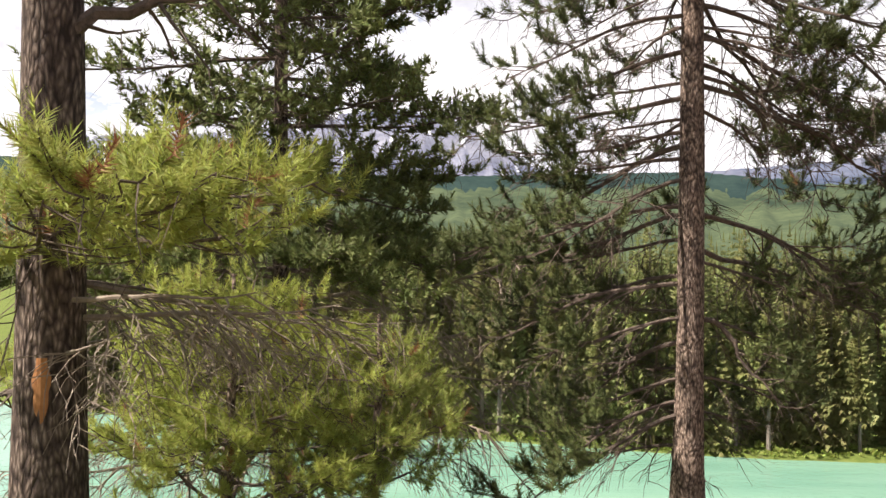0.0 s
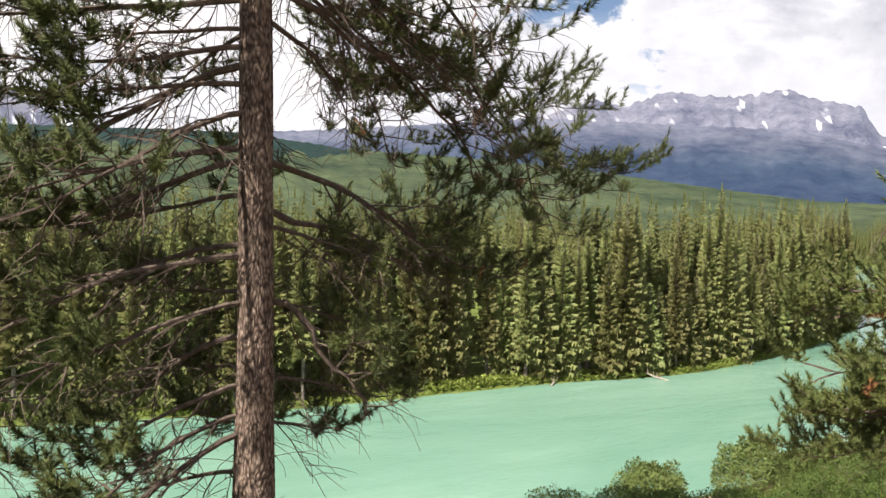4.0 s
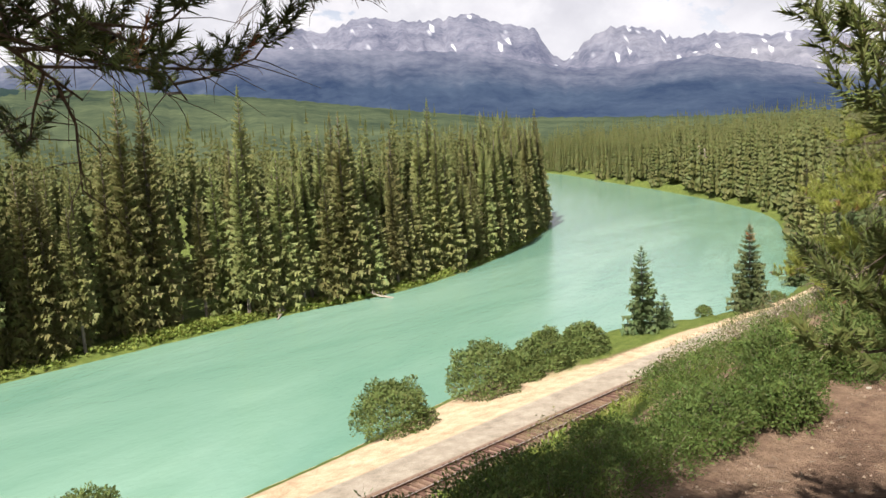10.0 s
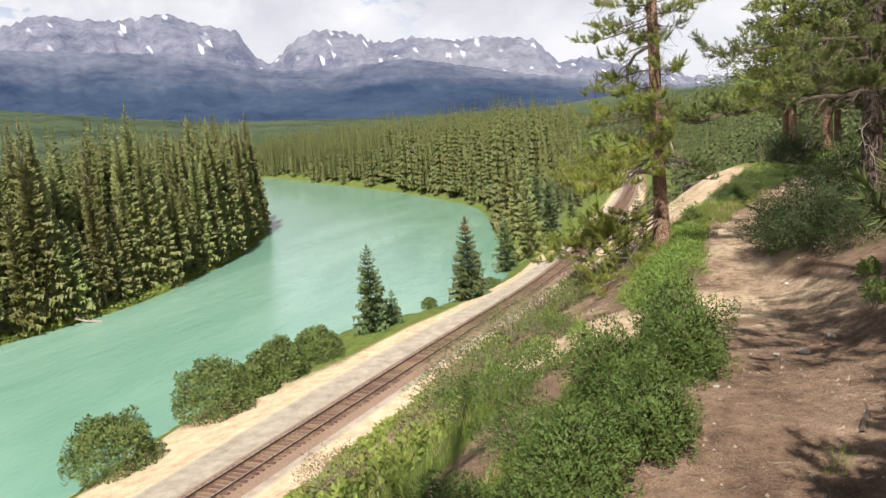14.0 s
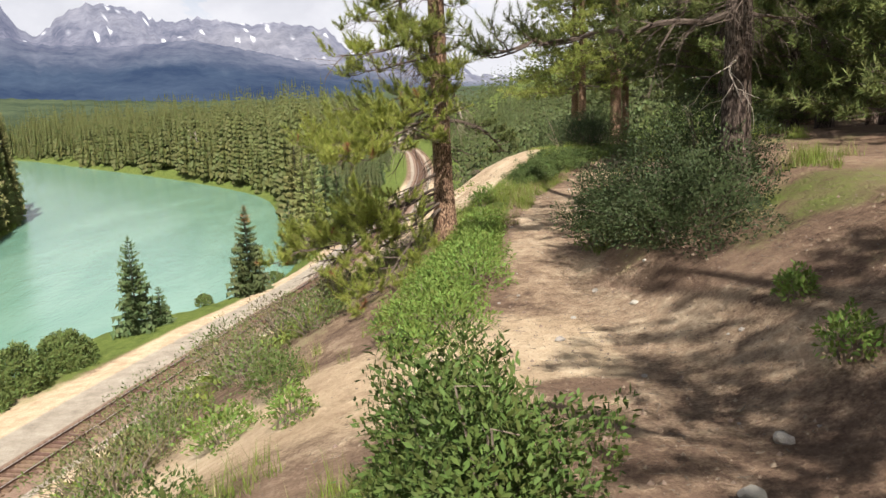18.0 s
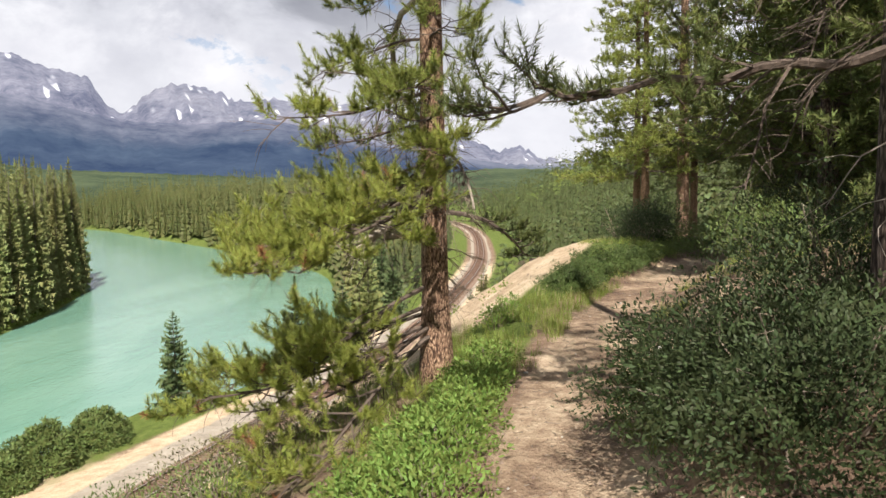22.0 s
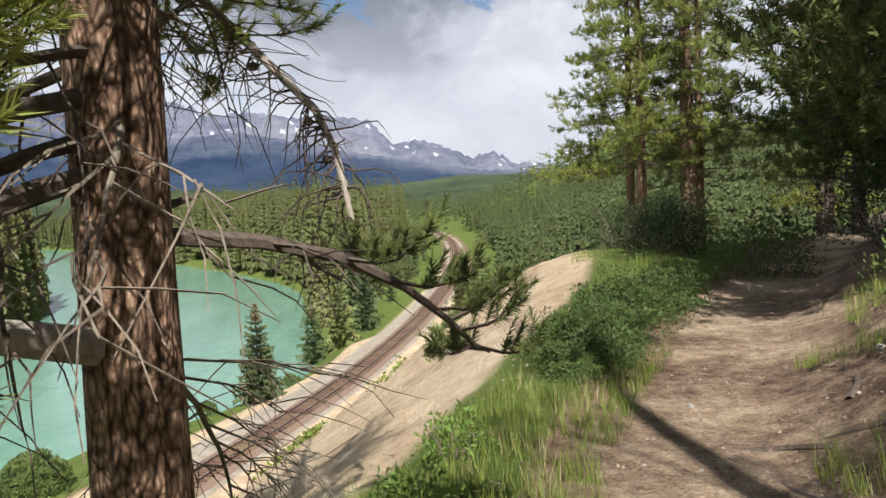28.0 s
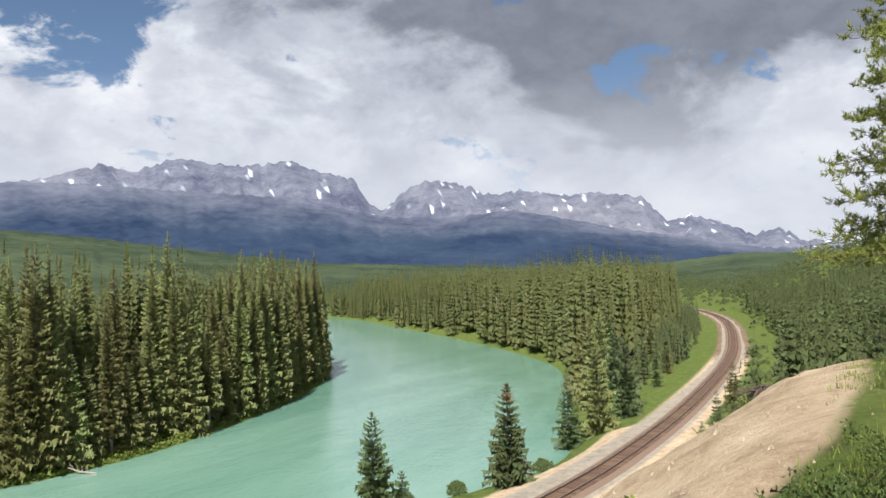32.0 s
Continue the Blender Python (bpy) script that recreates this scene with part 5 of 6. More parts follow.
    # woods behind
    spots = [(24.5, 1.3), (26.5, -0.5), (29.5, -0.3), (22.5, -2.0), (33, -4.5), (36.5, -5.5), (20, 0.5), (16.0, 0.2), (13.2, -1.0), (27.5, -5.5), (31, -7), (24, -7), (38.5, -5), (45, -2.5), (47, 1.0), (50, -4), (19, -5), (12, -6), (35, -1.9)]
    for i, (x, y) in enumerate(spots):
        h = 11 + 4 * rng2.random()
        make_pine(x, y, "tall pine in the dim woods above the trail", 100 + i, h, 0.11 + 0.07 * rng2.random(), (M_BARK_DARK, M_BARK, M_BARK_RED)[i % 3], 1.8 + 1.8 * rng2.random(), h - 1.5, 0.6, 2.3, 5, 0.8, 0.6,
                  needle=(M_PINE_SHADED, M_PINE)[i % 4 == 3], tuft=8, nlen=0.17, width=0.014, twiggy=0.45, coarse=True)


# ---- shrubs, herbs and grass ----
def leaf_fan(soup, p, dirn, size, rng):
    """One small pointed leaf, folded along its middle."""
    side = dirn.cross(Vector((rng.random() - 0.5, rng.random() - 0.5, 0.6))).normalized()
    up = side.cross(dirn)
    m = p + dirn * size * 0.5
    tip = p + dirn * size
    soup.tri(p, m + side * size * 0.3 + up * size * 0.08, tip)
    soup.tri(p, tip, m - side * size * 0.3 + up * size * 0.08)


def make_shrub(name, x, y, rx, ry, h, label, seed, leaf_mat, leaves, size, category="shrub", stems=14, z0=None, group="", shell=0.4, lump=0.3):
    """A multi-stemmed bush: bent stems from the root, leaves over a lumpy dome and in its depth."""
    rng = random.Random(seed)
    root = base_at(name, x, y, (ground_at(x, y) if z0 is None else z0), 0, label, category, group)
    wood, leaf = Soup(), Soup()

    def skin(d, k):
        n = noise.noise(Vector((d.x * 2.2 + seed, d.y * 2.2, d.z * 2.2))) + 0.6 * noise.noise(Vector((d.x * 5, d.y * 5 + seed, d.z * 5)))
        r = (1 + lump * n) * k
        return Vector((d.x * rx * r, d.y * ry * r, (0.04 + 0.96 * d.z) * h * r))

    for k in range(stems):
        a = 6.283 * (k + rng.random()) / stems
        z = 0.15 + 0.85 * rng.random()
        d = Vector((math.cos(a) * math.sqrt(1 - z * z), math.sin(a) * math.sqrt(1 - z * z), z))
        tip = skin(d, 0.97)
        foot = Vector((math.cos(a) * rx * 0.12, math.sin(a) * ry * 0.12, -0.1))
        mid = foot.lerp(tip, 0.5) + Vector((0, 0, h * 0.1))
        side = Vector((rng.random() - 0.5, rng.random() - 0.5, rng.random() - 0.3)) * h * 0.3
        wood.tube([foot, mid + side * 0.5, mid.lerp(tip, 0.5) + side, tip.lerp(mid, 0.25)], [0.010 * h ** 0.5 + 0.003, 0.007 * h ** 0.5, 0.005 * h ** 0.5, 0.002], 4)
    for i in range(leaves):
        a, z = rng.random() * 6.283, rng.random() ** 0.8
        c = math.sqrt(1 - z * z)
        d = Vector((math.cos(a) * c, math.sin(a) * c, z))
        p = skin(d, 1 - shell * rng.random() ** 1.5)
        spin = rng.random() * 6.283
        u = d.cross(Vector((0.2, 0.1, 1))).normalized()
        w = d.cross(u)
        dirn = (u * math.cos(spin) + w * math.sin(spin) + d * (0.2 + 1.0 * rng.random()) + Vector((0, 0, 0.3))).normalized()
        side = (dirn.cross(d) + Vector((rng.random() - 0.5, rng.random() - 0.5, rng.random() - 0.5)) * 1.1).normalized()
        sz = size * (0.65 + 0.7 * rng.random())
        m, tip = p + dirn * sz * 0.5, p + dirn * sz
        leaf.quad(p, m + side * sz * 0.21, tip, m - side * sz * 0.21)
    tagged(wood.make("stem_tangle", M_TWIG, root), kind="stuff")
    tagged(leaf.make("foliage", leaf_mat, root), kind="stuff")
    return root


def build_shrubs():
    make_shrub("trail_shrub", 17.05, 5.72, 1.1, 0.98, 0.92, "dense dusky green shrub with small leaves beside the trail", 1, M_LEAF_DARK, 28000, 0.034, stems=26, lump=0.5, shell=0.45)
    make_shrub("trail_shrub", 18.6, 5.0, 0.9, 0.7, 0.9, "dense dusky green shrub with small leaves beside the trail", 2, M_LEAF_DARK, 11000, 0.036, stems=22, lump=0.5, shell=0.5)
    make_shrub("trail_shrub", 17.75, 5.95, 0.85, 0.68, 0.62, "low dusky green shrub spreading to the trail edge", 8, M_LEAF_DARK, 14000, 0.036, stems=22, lump=0.5, shell=0.5)
    make_shrub("leafy_shrub", 18.15, 6.3, 0.36, 0.3, 0.6, "small bright-leaved shrub at the edge of the trail", 3, M_LEAF, 700, 0.06, stems=14)
    for i, (x, y, rx, ry, h, n) in enumerate(((11.7, 7.55, 0.55, 0.42, 0.68, 14000), (10.85, 8.05, 0.55, 0.45, 0.55, 11000), (12.55, 7.7, 0.5, 0.38, 0.62, 9000), (10.05, 7.75, 0.5, 0.34, 0.48, 8000), (9.4, 8.2, 0.55, 0.4, 0.45, 7000))):
        make_shrub("leafy_shrub", x, y, rx, ry, h, "knee-high lush green shrub with broad leaves", 6 + 10 * i, M_LEAF, n, 0.034, stems=28, lump=0.5, shell=0.5)
    for i, (x, y, r) in enumerate(((12.5, 9.1, 0.4), (13.0, 9.9, 0.45), (12.1, 9.7, 0.4), (16.1, 9.4, 0.3), (11.6, 9.2, 0.4))):
        make_shrub("leafy_shrub", x, y, r, r, 0.35, "small bright-leaved shrub on the sunny slope", 170 + i, M_LEAF, 1800, 0.032, stems=16)
    for i, (x, y, rx, ry, h, n) in enumerate(((25.3, 6.6, 0.75, 0.45, 0.26, 11000), (26.5, 6.25, 0.85, 0.5, 0.32, 14000), (27.7, 5.7, 0.8, 0.5, 0.32, 12000), (28.8, 5.25, 0.7, 0.45, 0.3, 8000))):
        make_shrub("juniper", x, y, rx, ry, h, "low spreading dark green juniper mat on the slope edge", 4 + i, M_JUNIPER, n, 0.034, stems=16, lump=0.8, shell=0.5)
    for i, (x, y, rx, h) in enumerate(((35.5, 4.2, 1.3, 1.2), (37.5, 3.6, 1.2, 1.4), (33.0, 4.6, 0.9, 0.8), (39.5, 4.6, 1.3, 1.2), (31.5, 3.4, 1.0, 0.9), (29.5, 2.4, 1.3, 1.2), (26.5, 2.6, 1.2, 1.1), (23.6, 4.1, 1.0, 0.7))):
        make_shrub("bush", x, y, rx, rx * 0.8, h, "grey-green leafy bush at the edge of the woods", 10 + i, (M_LEAF_DARK, M_WILLOW)[i % 3 == 1], 4000, 0.055, stems=20)
    # round bushes on the shore
    for i, (x, y, r, h, mat) in enumerate(((27.9, 56.5, 3.4, 4.0, M_WILLOW), (48.6, 47.2, 3.0, 4.2, M_WILLOW), (58.6, 45.6, 3.0, 4.3, M_WILLOW), (63.5, 44.7, 2.0, 2.6, M_WILLOW), (67.2, 44.3, 2.5, 3.6, M_WILLOW), (72.8, 43.2, 2.4, 3.0, M_WILLOW),
                                      (95, 39.0, 0.9, 1.3, M_WILLOW), (88.5, 41.2, 0.8, 1.1, M_WILLOW), (108, 34.4, 1.2, 1.3, M_WILLOW))):
        make_shrub("willow_bush", x, y, r, r, h, "rounded green willow bush on the river shore", 30 + i, mat, 9000 if r > 1.5 else 1200, 0.28, lump=0.28, shell=0.25, stems=34, group="bushes along the shore")
    # scrub on the slope edge
    spots = [(14.4, 11.0, 0.5, 0.4), (17.4, 11.0, 0.6, 0.5), (18.6, 10.6, 0.7, 0.6), (19.6, 10.9, 0.8, 0.7), (20.6, 10.5, 0.7, 0.7), (16.2, 10.6, 0.4, 0.35), (21.4, 9.8, 0.5, 0.45), (19.0, 9.7, 0.5, 0.5), (15.4, 10.6, 0.6, 0.45), (16.6, 11.5, 0.7, 0.5), (18.0, 11.7, 0.8, 0.6), (19.8, 12.0, 0.9, 0.7), (14.0, 12.2, 0.7, 0.5), (21.5, 11.6, 0.9, 0.7), (23.0, 11.0, 0.8, 0.6), (17.2, 9.9, 0.5, 0.4), (20.2, 9.6, 0.45, 0.4)]
    for i, (x, y, r, h) in enumerate(spots):
        make_shrub("dry_shrub", x, y, r, r, h, "half-bare straggly shrub with dry brown twigs on the slope", 50 + i, M_WILLOW if i % 2 else M_SCRUB, 1100, 0.045, stems=44, group="scrub on the slope")
    # lush herbs along the outer edge
    edge = [(15.4, 8.1), (15.9, 7.85), (16.3, 8.2), (16.6, 7.75), (17.2, 7.65), (17.9, 7.65), (18.5, 7.6), (19.1, 7.55), (19.8, 7.5), (20.3, 7.55), (17.6, 7.85), (18.1, 7.75), (18.7, 7.7), (19.3, 7.6), (17.2, 7.95), (18.5, 7.9), (16.9, 7.9), (19.7, 7.7), (5.6, 8.5), (6.3, 8.35), (7.0, 8.35), (7.7, 8.3), (8.4, 8.3), (9.1, 8.25), (9.8, 8.2), (7.4, 8.9), (8.8, 8.85), (10.2, 8.7), (16.6, 8.1), (17.5, 8.05), (18.4, 8.0), (22.4, 7.6), (23.4, 7.5),
            (14.6, 8.9), (12.9, 9.6), (15.2, 9.6), (13.4, 5.7), (14.4, 5.6), (12.6, 5.2), (11.6, 5.4)]
    for i, (x, y) in enumerate(edge):
        big = x < 12 and y > 7
        var = 0.7 + 0.6 * random.Random(700 + i).random()
        r = 0.46 if big else (0.40 if 15 < x < 20.5 else 0.22) * var
        make_shrub("herb_clump", x, y, r, r * 0.85, 0.34 if big else 0.26 * var, "lush knee-high green herbs along the trail edge" if big else "low leafy green herbs on bare soil", 70 + i, M_LEAF if big else M_HERB, 4500 if big else 1300 if r > 0.3 else 500, 0.028 if big else 0.042, "herbs", 18, group="herbs along the trail")


def build_grass():
    rng = random.Random(9)
    n = 32000
    X = np.array([-3 + 34 * rng.random() for _ in range(n)])
    W = np.array([rng.random() for _ in range(n)])
    ye, ytr = np.interp(X, *np.array(EDGE).T), np.interp(X, TR[:, 0], TR[:, 1])
    Y = ytr - 3.5 + W ** 1.4 * 14
    over = Y - ye
    dtr = seg_dist(X, Y, TR)[0]
    H = ground_height(X, Y)
    clump = wavy(X, Y, 0.9, 31) + 0.5 * wavy(X, Y, 0.35, 32)
    bare = np.clip(1.25 - np.abs(X - 14.9) / 2.3, 0, 1) * np.clip(1.5 - over / 3.2, 0, 1) + 0.6 * ((X > 14.5) & (X < 23) & (over > 0.1))
    sandy = (X > 23) & (over > np.interp(X, [23, 26, 29, 34], [-0.1, -0.3, -1.0, -1.3]))
    side = Y < ytr
    lush = (X > 19.5) & (X < 25.8) & ~side & ~sandy
    ok = (dtr > np.where(lush, 0.34, 0.62)) & ((clump > np.where(side, 0.32, -0.25) + bare * 0.75 + sandy * 1.5) | (lush & (clump > np.where(X > 24.5, 0.25, -0.2))))
    ok &= seg_dist(X, Y, SIDE_PATH)[0] > 0.24
    green, straw = Soup(), Soup()
    for x, y, z, k, c in zip(X, Y, H, ok, clump):
        if not k:
            continue
        dest = straw if rng.random() < 0.10 else green
        for b in range(16):
            a, ln = rng.random() * 6.283, 0.07 + 0.17 * rng.random() ** 1.3
            p = Vector((x + 0.11 * (rng.random() - 0.5), y + 0.11 * (rng.random() - 0.5), z - 0.02))
            d = Vector((math.cos(a), math.sin(a), 0))
            sd = Vector((-d.y, d.x, 0)) * 0.003
            dest.tri(p - sd, p + sd, p + d * ln * (0.2 + 0.45 * rng.random()) + Vector((0, 0, ln)))
    # ragged grass on the crest of the sand slope
    CX = np.array([26.5 + 26 * rng.random() ** 1.2 for _ in range(2600)])
    CY = np.interp(CX, *np.array(EDGE).T) - 0.6 - np.array([3.0 * rng.random() for _ in range(2600)])
    for x, y, z in zip(CX, CY, ground_height(CX, CY)):
        if noise.noise(Vector((x * 0.8, y * 1.1, 3.3))) + 0.35 * noise.noise(Vector((x * 2.6, y * 2.6, 1.3))) < 0.08 or (x < 31 and y < 5.6):
            continue
        for b in range(6):
            a, ln = rng.random() * 6.283, 0.04 + 0.08 * rng.random()
            p, d = Vector((x + 0.2 * (rng.random() - 0.5), y + 0.2 * (rng.random() - 0.5), z - 0.02)), Vector((math.cos(a), math.sin(a), 0))
            sd = Vector((-d.y, d.x, 0)) * 0.006
            (straw if rng.random() < 0.15 else green).tri(p - sd, p + sd, p + d * ln * 0.5 + Vector((0, 0, ln)))
    tagged(green.make("grass", M_GRASS), "tufts of fresh green grass along the trail", "grass", kind="stuff")
    tagged(straw.make("dry_grass", M_STRAW), "scattered dry straw-coloured grass", "grass", kind="stuff")
    # leafy turf further down the slope
    leaf = Soup()
    n = 30000
    X = np.array([2 + 60 * rng.random() for _ in range(n)])
    U = np.array([rng.random() for _ in range(n)])
    over = 0.8 + U * 25
    Y = np.interp(X, *np.array(EDGE).T) + over
    dt = seg_dist(X, Y, TK)[0]
    H = ground_height(X, Y)
    cl = wavy(X, Y, 2.2, 41) + 0.6 * wavy(X, Y, 0.8, 42)
    bare2 = np.clip(1.25 - np.abs(X - 14.9) / 2.3, 0, 1) * np.clip(1.5 - over / 3.2, 0, 1) + 0.9 * ((X > 14.5) & (X < 23))
    ok = (seg_dist(X, Y, SIDE_PATH)[0] > 0.26) & (dt > 5.6) & (cl > -0.6 + np.where(X > 22, 1.1, 0) + bare2 * 0.6)
    for x, y, z, k, ov in zip(X, Y, H, ok, over):
        if not k:
            continue
        sz = 0.06 + 0.009 * ov
        for b in range(7):
            a = rng.random() * 6.283
            d = Vector((math.cos(a), math.sin(a), 0.5 + 0.9 * rng.random())).normalized()
            leaf_fan(leaf, Vector((x + 0.22 * (rng.random() - 0.5), y + 0.22 * (rng.random() - 0.5), z + 0.16 * rng.random())), d, sz * (0.7 + 0.6 * rng.random()), rng)
    tagged(leaf.make("slope_plants", M_GRASS), "low bright green plants covering the slope", "plants", kind="stuff")


def build_bank_scrub():
    """Low green growth between the spruces and the water on the far bank."""
    rng = random.Random(44)
    line = NB[(NB[:, 0] > -70) & (NB[:, 0] < 330) & (NB[:, 1] < 300)]
    scrub = Soup()
    P = np.array(scatter_band(rng, line, 2600, 0.3, 3.4, -70, 330) + scatter_band(rng, line, 500, 0.8, 6.0, 50, 77))
    for x, y, z in zip(P[:, 0], P[:, 1], ground_height(P[:, 0], P[:, 1])):
        size = 0.25 + 0.4 * rng.random()
        for k in range(9):
            a = rng.random() * 6.283
            d = Vector((math.cos(a), math.sin(a), 0.5 + rng.random())).normalized()
            leaf_fan(scrub, Vector((x + 0.7 * (rng.random() - 0.5), y + 0.7 * (rng.random() - 0.5), z + 0.5 * size * rng.random())), d, size, rng)
    tagged(scrub.make("bank_scrub", M_GRASS), "low bright green scrub along the far river bank", "plants", kind="stuff")


# ---- single trees and driftwood along the river ----
def build_shore_trees():
    rng = random.Random(14)
    for x, y, h, r, wh, label in ((82.6, 41.2, 9.6, 2.1, 24, "young blue-green spruce on the river shore"), (85.2, 39.9, 4.0, 1.2, 14, "small spruce beside a taller one on the shore"),
                                  (98.6, 34.8, 10.4, 2.3, 26, "full young spruce with a brown cone-laden top on the shore")):
        t = make_spruce("young_spruce", rng, h, r, 0.02, wh, 11, M_SPRUCE_BLUE, label, "spruces on the shore")
        t.matrix_world = pose(x, y, ground_at(x, y) - 0.1, 0, 0, rng.random() * 360)
        if h > 10:
            c = spruce_crown(rng, 1.9, 0.55, 0.0, 7, 8)
            ob = tagged(c.make("cone_cluster", M_RUST, t), kind="stuff")
            ob.matrix_local = pose(0, 0, h - 1.75)
    spots = [(130, 33.5, 13), (139, 31.5, 12), (147, 33, 9), (168, 45, 15), (157, 37, 12), (126, 36.5, 10), (152, 40, 14), (166, 32, 6), (176, 36, 8), (184, 33, 5.5), (196, 35, 7), (211, 33.5, 6), (206, 40, 9), (220, 38, 7.5),
             (125.6, 17.7, 5.5), (146, 17.5, 7.0), (128, 16.0, 4.2), (118.5, 18.6, 3.0), (133, 15.5, 4.5), (141, 14, 4), (238, 37, 7), (163, 41, 15), (190, 46, 13)]
    for i, (x, y, h) in enumerate(spots):
        t = make_spruce("young_spruce", rng, h, h * 0.21, 0.01, int(10 + h), 9, M_SPRUCE_BLUE if i % 3 else M_SPRUCE, "green spruce growing beside the railway", "spruces beside the railway")
        t.matrix_world = pose(x, y, ground_at(x, y) - 0.1, 0, 0, rng.random() * 360)
    # grey dead trees along the forest edge
    for x, y, h, lean, az in ((119.5, 98.0, 17, 3, 200), (52, 104, 13, 6, 120), (273, 101.5, 17, 14, 150), (269, 98.0, 15, 10, 190), (150, 103, 15, 2, 30), (86, 99, 14, 5, 310)):
        root = tagged(new("dead_tree"), "grey dead spruce with bare hanging boughs", "dead tree", "dead trees in the forest edge")
        s = Soup()
        s.tube([Vector((0, 0, -0.5)), Vector((0.1, 0, h * 0.5)), Vector((0, 0.1, h))], [h * 0.012, h * 0.008, 0.02], 6)
        s.make("trunk", M_DEADWOOD, root)
        d = Soup()
        for k in range(150):
            z = h * (0.08 + 0.9 * rng.random())
            a, ln = rng.random() * 6.283, (1 - z / h) * 1.3 + 0.35
            p, q = Vector((0, 0, z)), Vector((math.cos(a) * ln, math.sin(a) * ln, z - ln * (0.5 + 0.5 * rng.random())))
            d.tri(p, p + Vector((0, 0, 0.10)), q)
            d.tri(p.lerp(q, 0.5), p.lerp(q, 0.5) + Vector((0.05, 0.05, -0.35 * rng.random())), q)
        tagged(d.make("dead_foliage", M_DEADWOOD, root), kind="stuff")
        root.matrix_world = pose(x, y, ground_at(x, y), lean, 0, az)
    for x, y, rz in ((79.0, 95.2, 30), (95.2, 90.6, 110)):
        root = base_at("driftwood", x, y, WATER_Z + 0.1, rz, "bleached drift log lying in the shallows", "driftwood", "drift logs")
        s = Soup()
        s.tube([Vector((-2.2, 0, -0.1)), Vector((0, 0.2, 0.25)), Vector((1.6, 0, 0.7))], [0.14, 0.13, 0.06], 7, 0.2, rng)
        s.make("log", M_DEADWOOD, root)
        s = Soup()
        for k in range(5):
            p = Vector((-1 + 0.55 * k, 0.1, 0.1 + 0.1 * k))
            s.tube([p, p + Vector((0.3 * rng.random(), rng.random() - 0.5, 0.9))], [0.05, 0.015], 5)
        s.make("root_plate", M_DEADWOOD, root)


def build_stones():
    rng = random.Random(3)
    forms = []
    for k in range(4):
        bm = bmesh.new()
        bmesh.ops.create_icosphere(bm, subdivisions=2, radius=1)
        for v in bm.verts:
            v.co *= 1 + 0.35 * noise.noise(v.co * 1.3 + Vector((k * 7, 0, 0)))
            v.co.z *= 0.6
        me = bpy.data.meshes.new("stone")
        bm.to_mesh(me)
        bm.free()
        me.materials.append(M_ROCK)
        forms.append(me)
    n = 0
    while n < 120:
        x = 2 + 26 * rng.random()
        y = float(np.interp(x, TR[:, 0], TR[:, 1])) + rng.gauss(-0.5, 1.1)
        if n < 4:
            x, y = ((20.54, 6.05), (20.58, 5.93), (12.4, 6.5), (12.9, 6.2))[n]
        ob = new("stone", forms[n % 4])
        sc = 0.010 + 0.03 * rng.random() ** 3 if n > 3 else 0.055
        ob.matrix_world = pose(x, y, ground_at(x, y) + sc * 0.2, 0, 0, 360 * rng.random())
        ob.scale = (sc, sc * (0.7 + 0.5 * rng.random()), sc)
        tagged(ob, "small pale stone lying on the dirt trail", "stone", "stones on the trail")
        n += 1


def build_roots():
    rng = random.Random(6)
    for i, (x, y, az, ln) in enumerate(((20.6, 5.0, 15, 1.3), (21.4, 5.4, -10, 1.0), (22.6, 5.1, 20, 1.1), (19.6, 5.5, 40, 0.7), (23.6, 5.2, -25, 0.8), (20.2, 4.5, -5, 1.1), (8.6, 6.3, 35, 1.0), (9.6, 6.0, 10, 1.2), (18.9, 5.9, 30, 0.6), (20.9, 5.6, 25, 1.0), (22.0, 5.7, 5, 1.2), (23.0, 5.5, 30, 0.9), (21.8, 4.9, -15, 1.3), (9.0, 6.7, 20, 0.8), (10.2, 6.4, -10, 0.9), (7.4, 6.5, 60, 1.0), (8.2, 6.9, 80, 0.8))):
        root = base_at("tree_root", x, y, 0, 0, "gnarled brown tree root lying bare on the dirt", "root", "roots across the trail")
        s = Soup()
        pts, a, px, py = [], radians(az), x, y
        for k in range(8):
            pts.append(Vector((px - x, py - y, ground_at(px, py) + 0.012 * math.sin(k * 0.9) - 0.004)))
            a += 0.5 * (rng.random() - 0.5)
            px, py = px + math.cos(a) * ln / 7, py + math.sin(a) * ln / 7
        s.tube(pts, [0.026 * (1 - 0.1 * k) for k in range(8)], 6, 0.3, rng)
        s.make("root", M_LIMB, root)
    # torn roots hanging out of the crest of the sand slope
    x, y = 41.7, 7.4
    root = base_at("root_tangle", x, y, ground_at(x, y), 0, "dark tangle of torn roots hanging out of the sand", "root")
    s = Soup()
    for k in range(34):
        p = Vector((0.7 * (rng.random() - 0.5), 0.3 * (rng.random() - 0.5), 0.1 - 0.1 * rng.random()))
        s.tube(bent(p, 1.57 + 2.2 * (rng.random() - 0.5), -0.3 + 0.8 * (rng.random() - 0.5), 0.35 + 0.5 * rng.random(), 0.6, -0.3, rng, 5, 0.6), [0.035, 0.03, 0.024, 0.018, 0.012, 0.005], 5)
    s.make("root", M_LIMB, root)


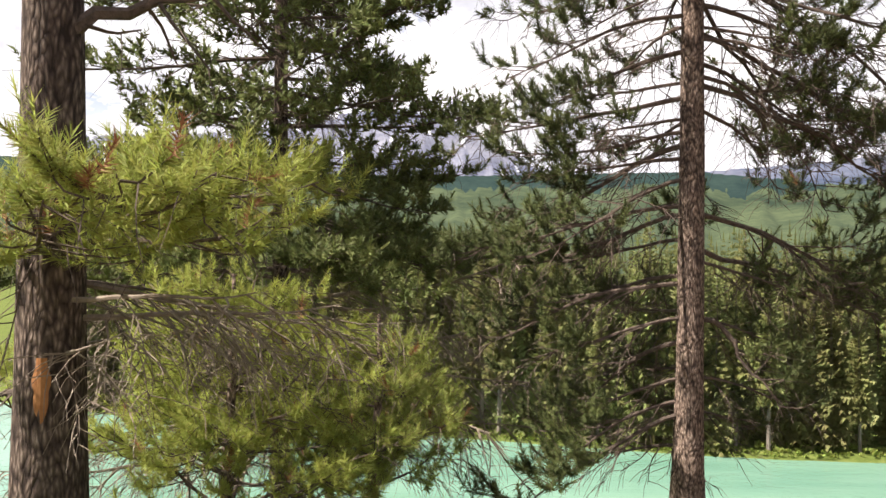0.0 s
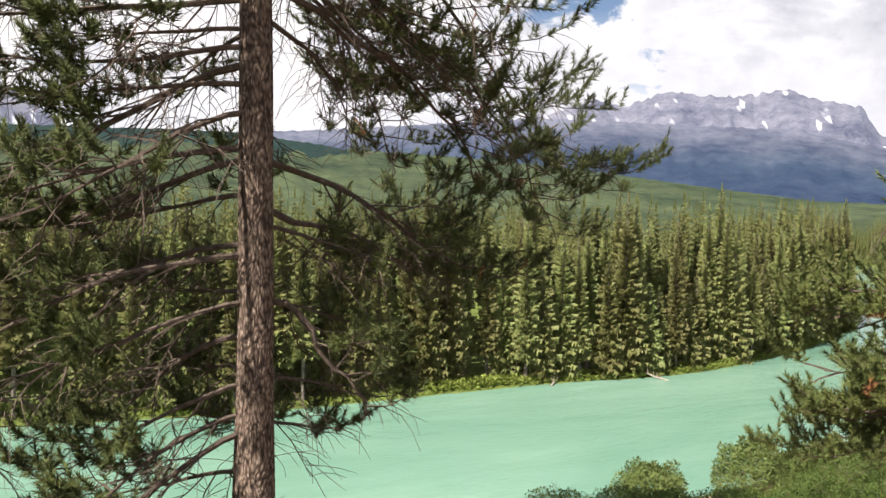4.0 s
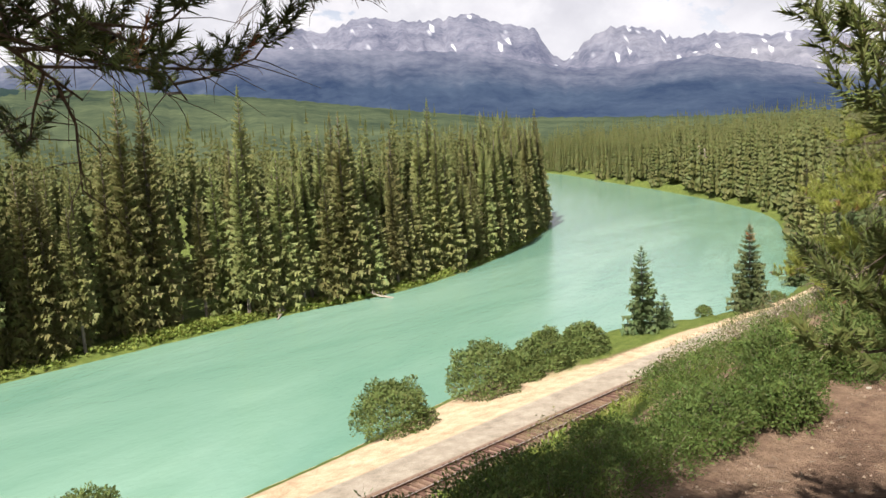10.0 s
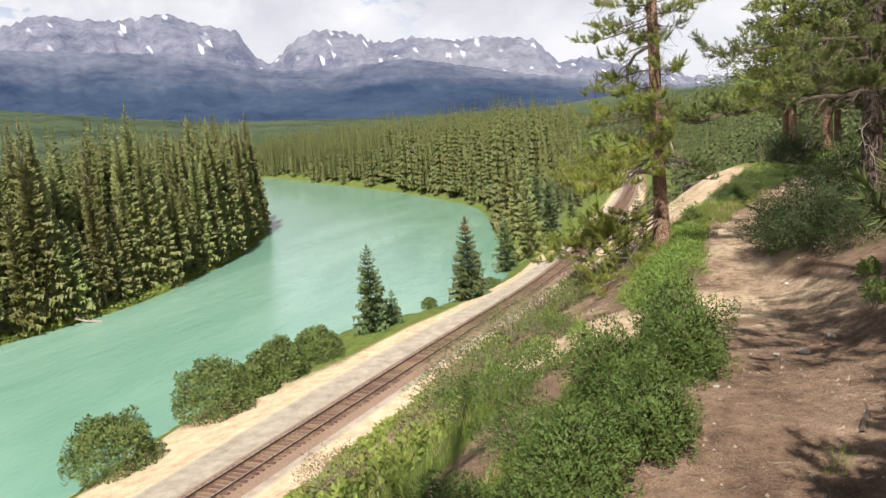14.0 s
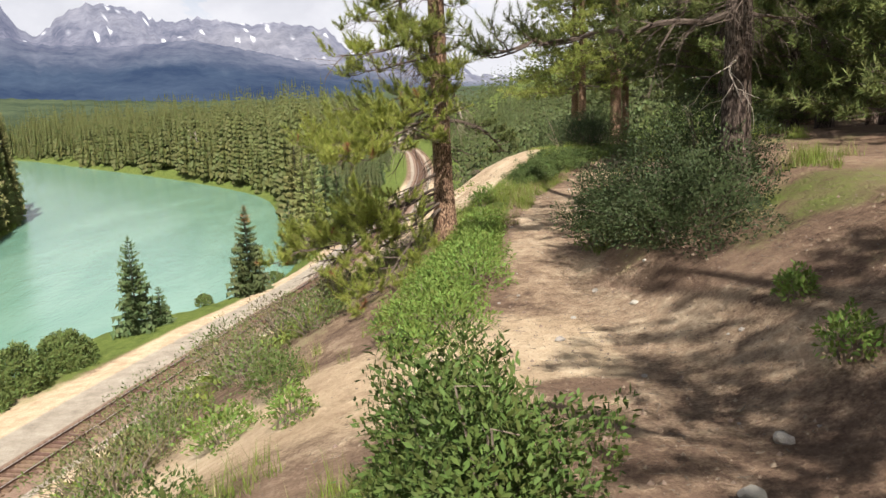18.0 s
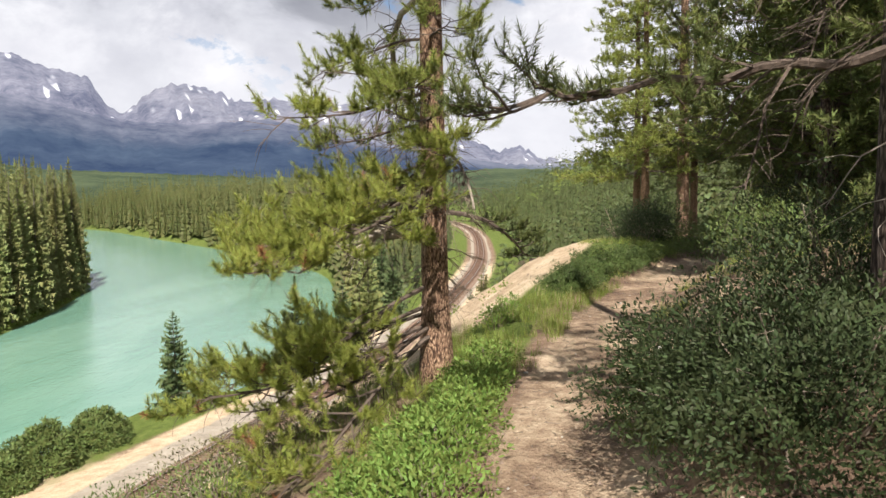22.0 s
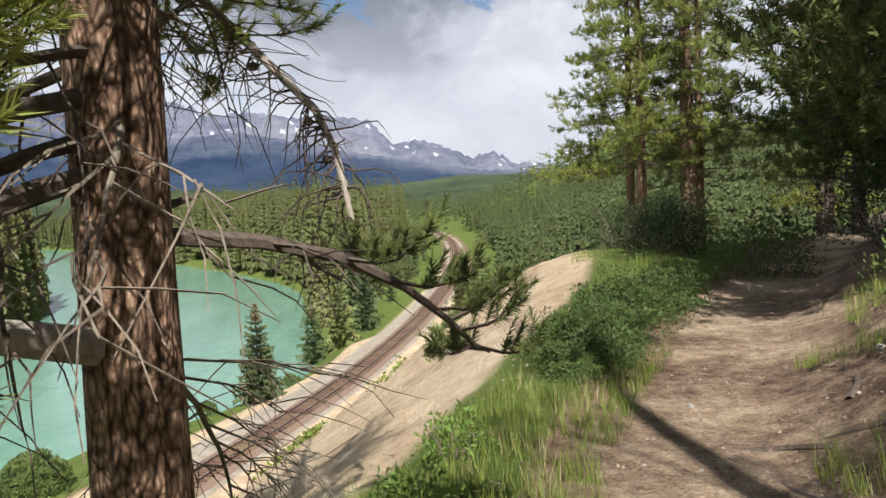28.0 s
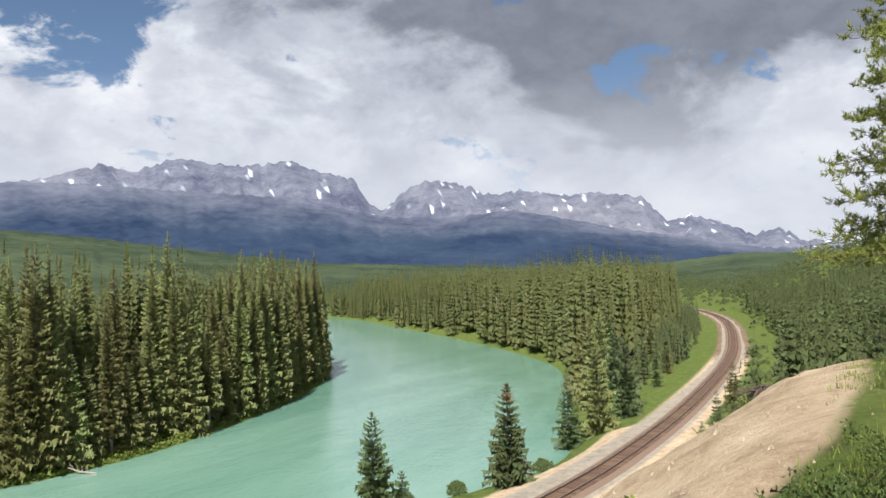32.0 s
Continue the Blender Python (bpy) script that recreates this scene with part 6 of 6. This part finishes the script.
def build_litter():
    """Fallen needles, twigs and crumbs of soil on the bare ground along the trail."""
    rng = random.Random(17)
    n = 15000
    X = np.array([1 + 29 * rng.random() for _ in range(n)])
    Y = np.interp(X, TR[:, 0], TR[:, 1]) + np.array([rng.gauss(-0.7, 1.2) for _ in range(n)])
    H = ground_height(X, Y)
    twigs, crumbs, clods = Soup(), Soup(), Soup()
    for x, y, z in zip(X, Y, H):
        a = rng.random() * 6.283
        d = Vector((math.cos(a), math.sin(a), 0.15 * (rng.random() - 0.5)))
        p = Vector((x, y, z + 0.004))
        if rng.random() < 0.6:
            ln, w = 0.02 + 0.10 * rng.random() ** 3, 0.0018 + 0.003 * rng.random() ** 3
            sd = Vector((-d.y, d.x, 0)) * w
            q = p + d * ln
            twigs.quad(p - sd, p + sd, q + sd * 0.5 + Vector((0, 0, w)), q - sd * 0.5)
            twigs.tri(p - sd, q, p + Vector((0, 0, w * 2)))
        else:
            r = 0.004 + 0.016 * rng.random() ** 4
            ring = [p + Vector((math.cos(a + k * 1.57) * r * (0.6 + 0.6 * rng.random()), math.sin(a + k * 1.57) * r, -0.004)) for k in range(4)]
            top = p + Vector((0, 0, r * 0.8))
            for k in range(4):
                crumbs.tri(ring[k], ring[(k + 1) % 4], top)
    # clods on the sand slope
    X = np.array([25 + 22 * rng.random() ** 1.3 for _ in range(2600)])
    Y = np.interp(X, *np.array(EDGE).T) - 1.0 + np.array([7 * rng.random() for _ in range(2600)])
    for x, y, z in zip(X, Y, ground_height(X, Y)):
        p, r, a = Vector((x, y, z)), 0.008 + 0.032 * rng.random() ** 5, rng.random() * 6.283
        ring = [p + Vector((math.cos(a + k * 1.26) * r * (0.6 + 0.6 * rng.random()), math.sin(a + k * 1.26) * r, -0.02)) for k in range(5)]
        top = p + Vector((0, 0.2 * r, r * 0.8))
        for k in range(5):
            clods.tri(ring[k], ring[(k + 1) % 5], top)
    tagged(clods.make("sand_clods", M_CLOD), "pale clods and pebbles on the sand slope", "pebbles", kind="stuff")
    tagged(twigs.make("litter", M_TWIG), "brown fallen needles and bits of twig on the soil", "litter", kind="stuff")
    tagged(crumbs.make("soil_crumbs", M_CRUMB), "loose crumbs of soil and grit on the trail", "grit", kind="stuff")


build_ground()
build_water()
build_mountains()
build_bank_forest()
build_far_forest()
build_right_forest()
build_railway()
build_first_pines()
build_trail_pine()
build_lone_pine()
build_hillside_pines()
build_shrubs()
build_grass()
build_bank_scrub()
build_shore_trees()
build_stones()
build_roots()
build_litter()
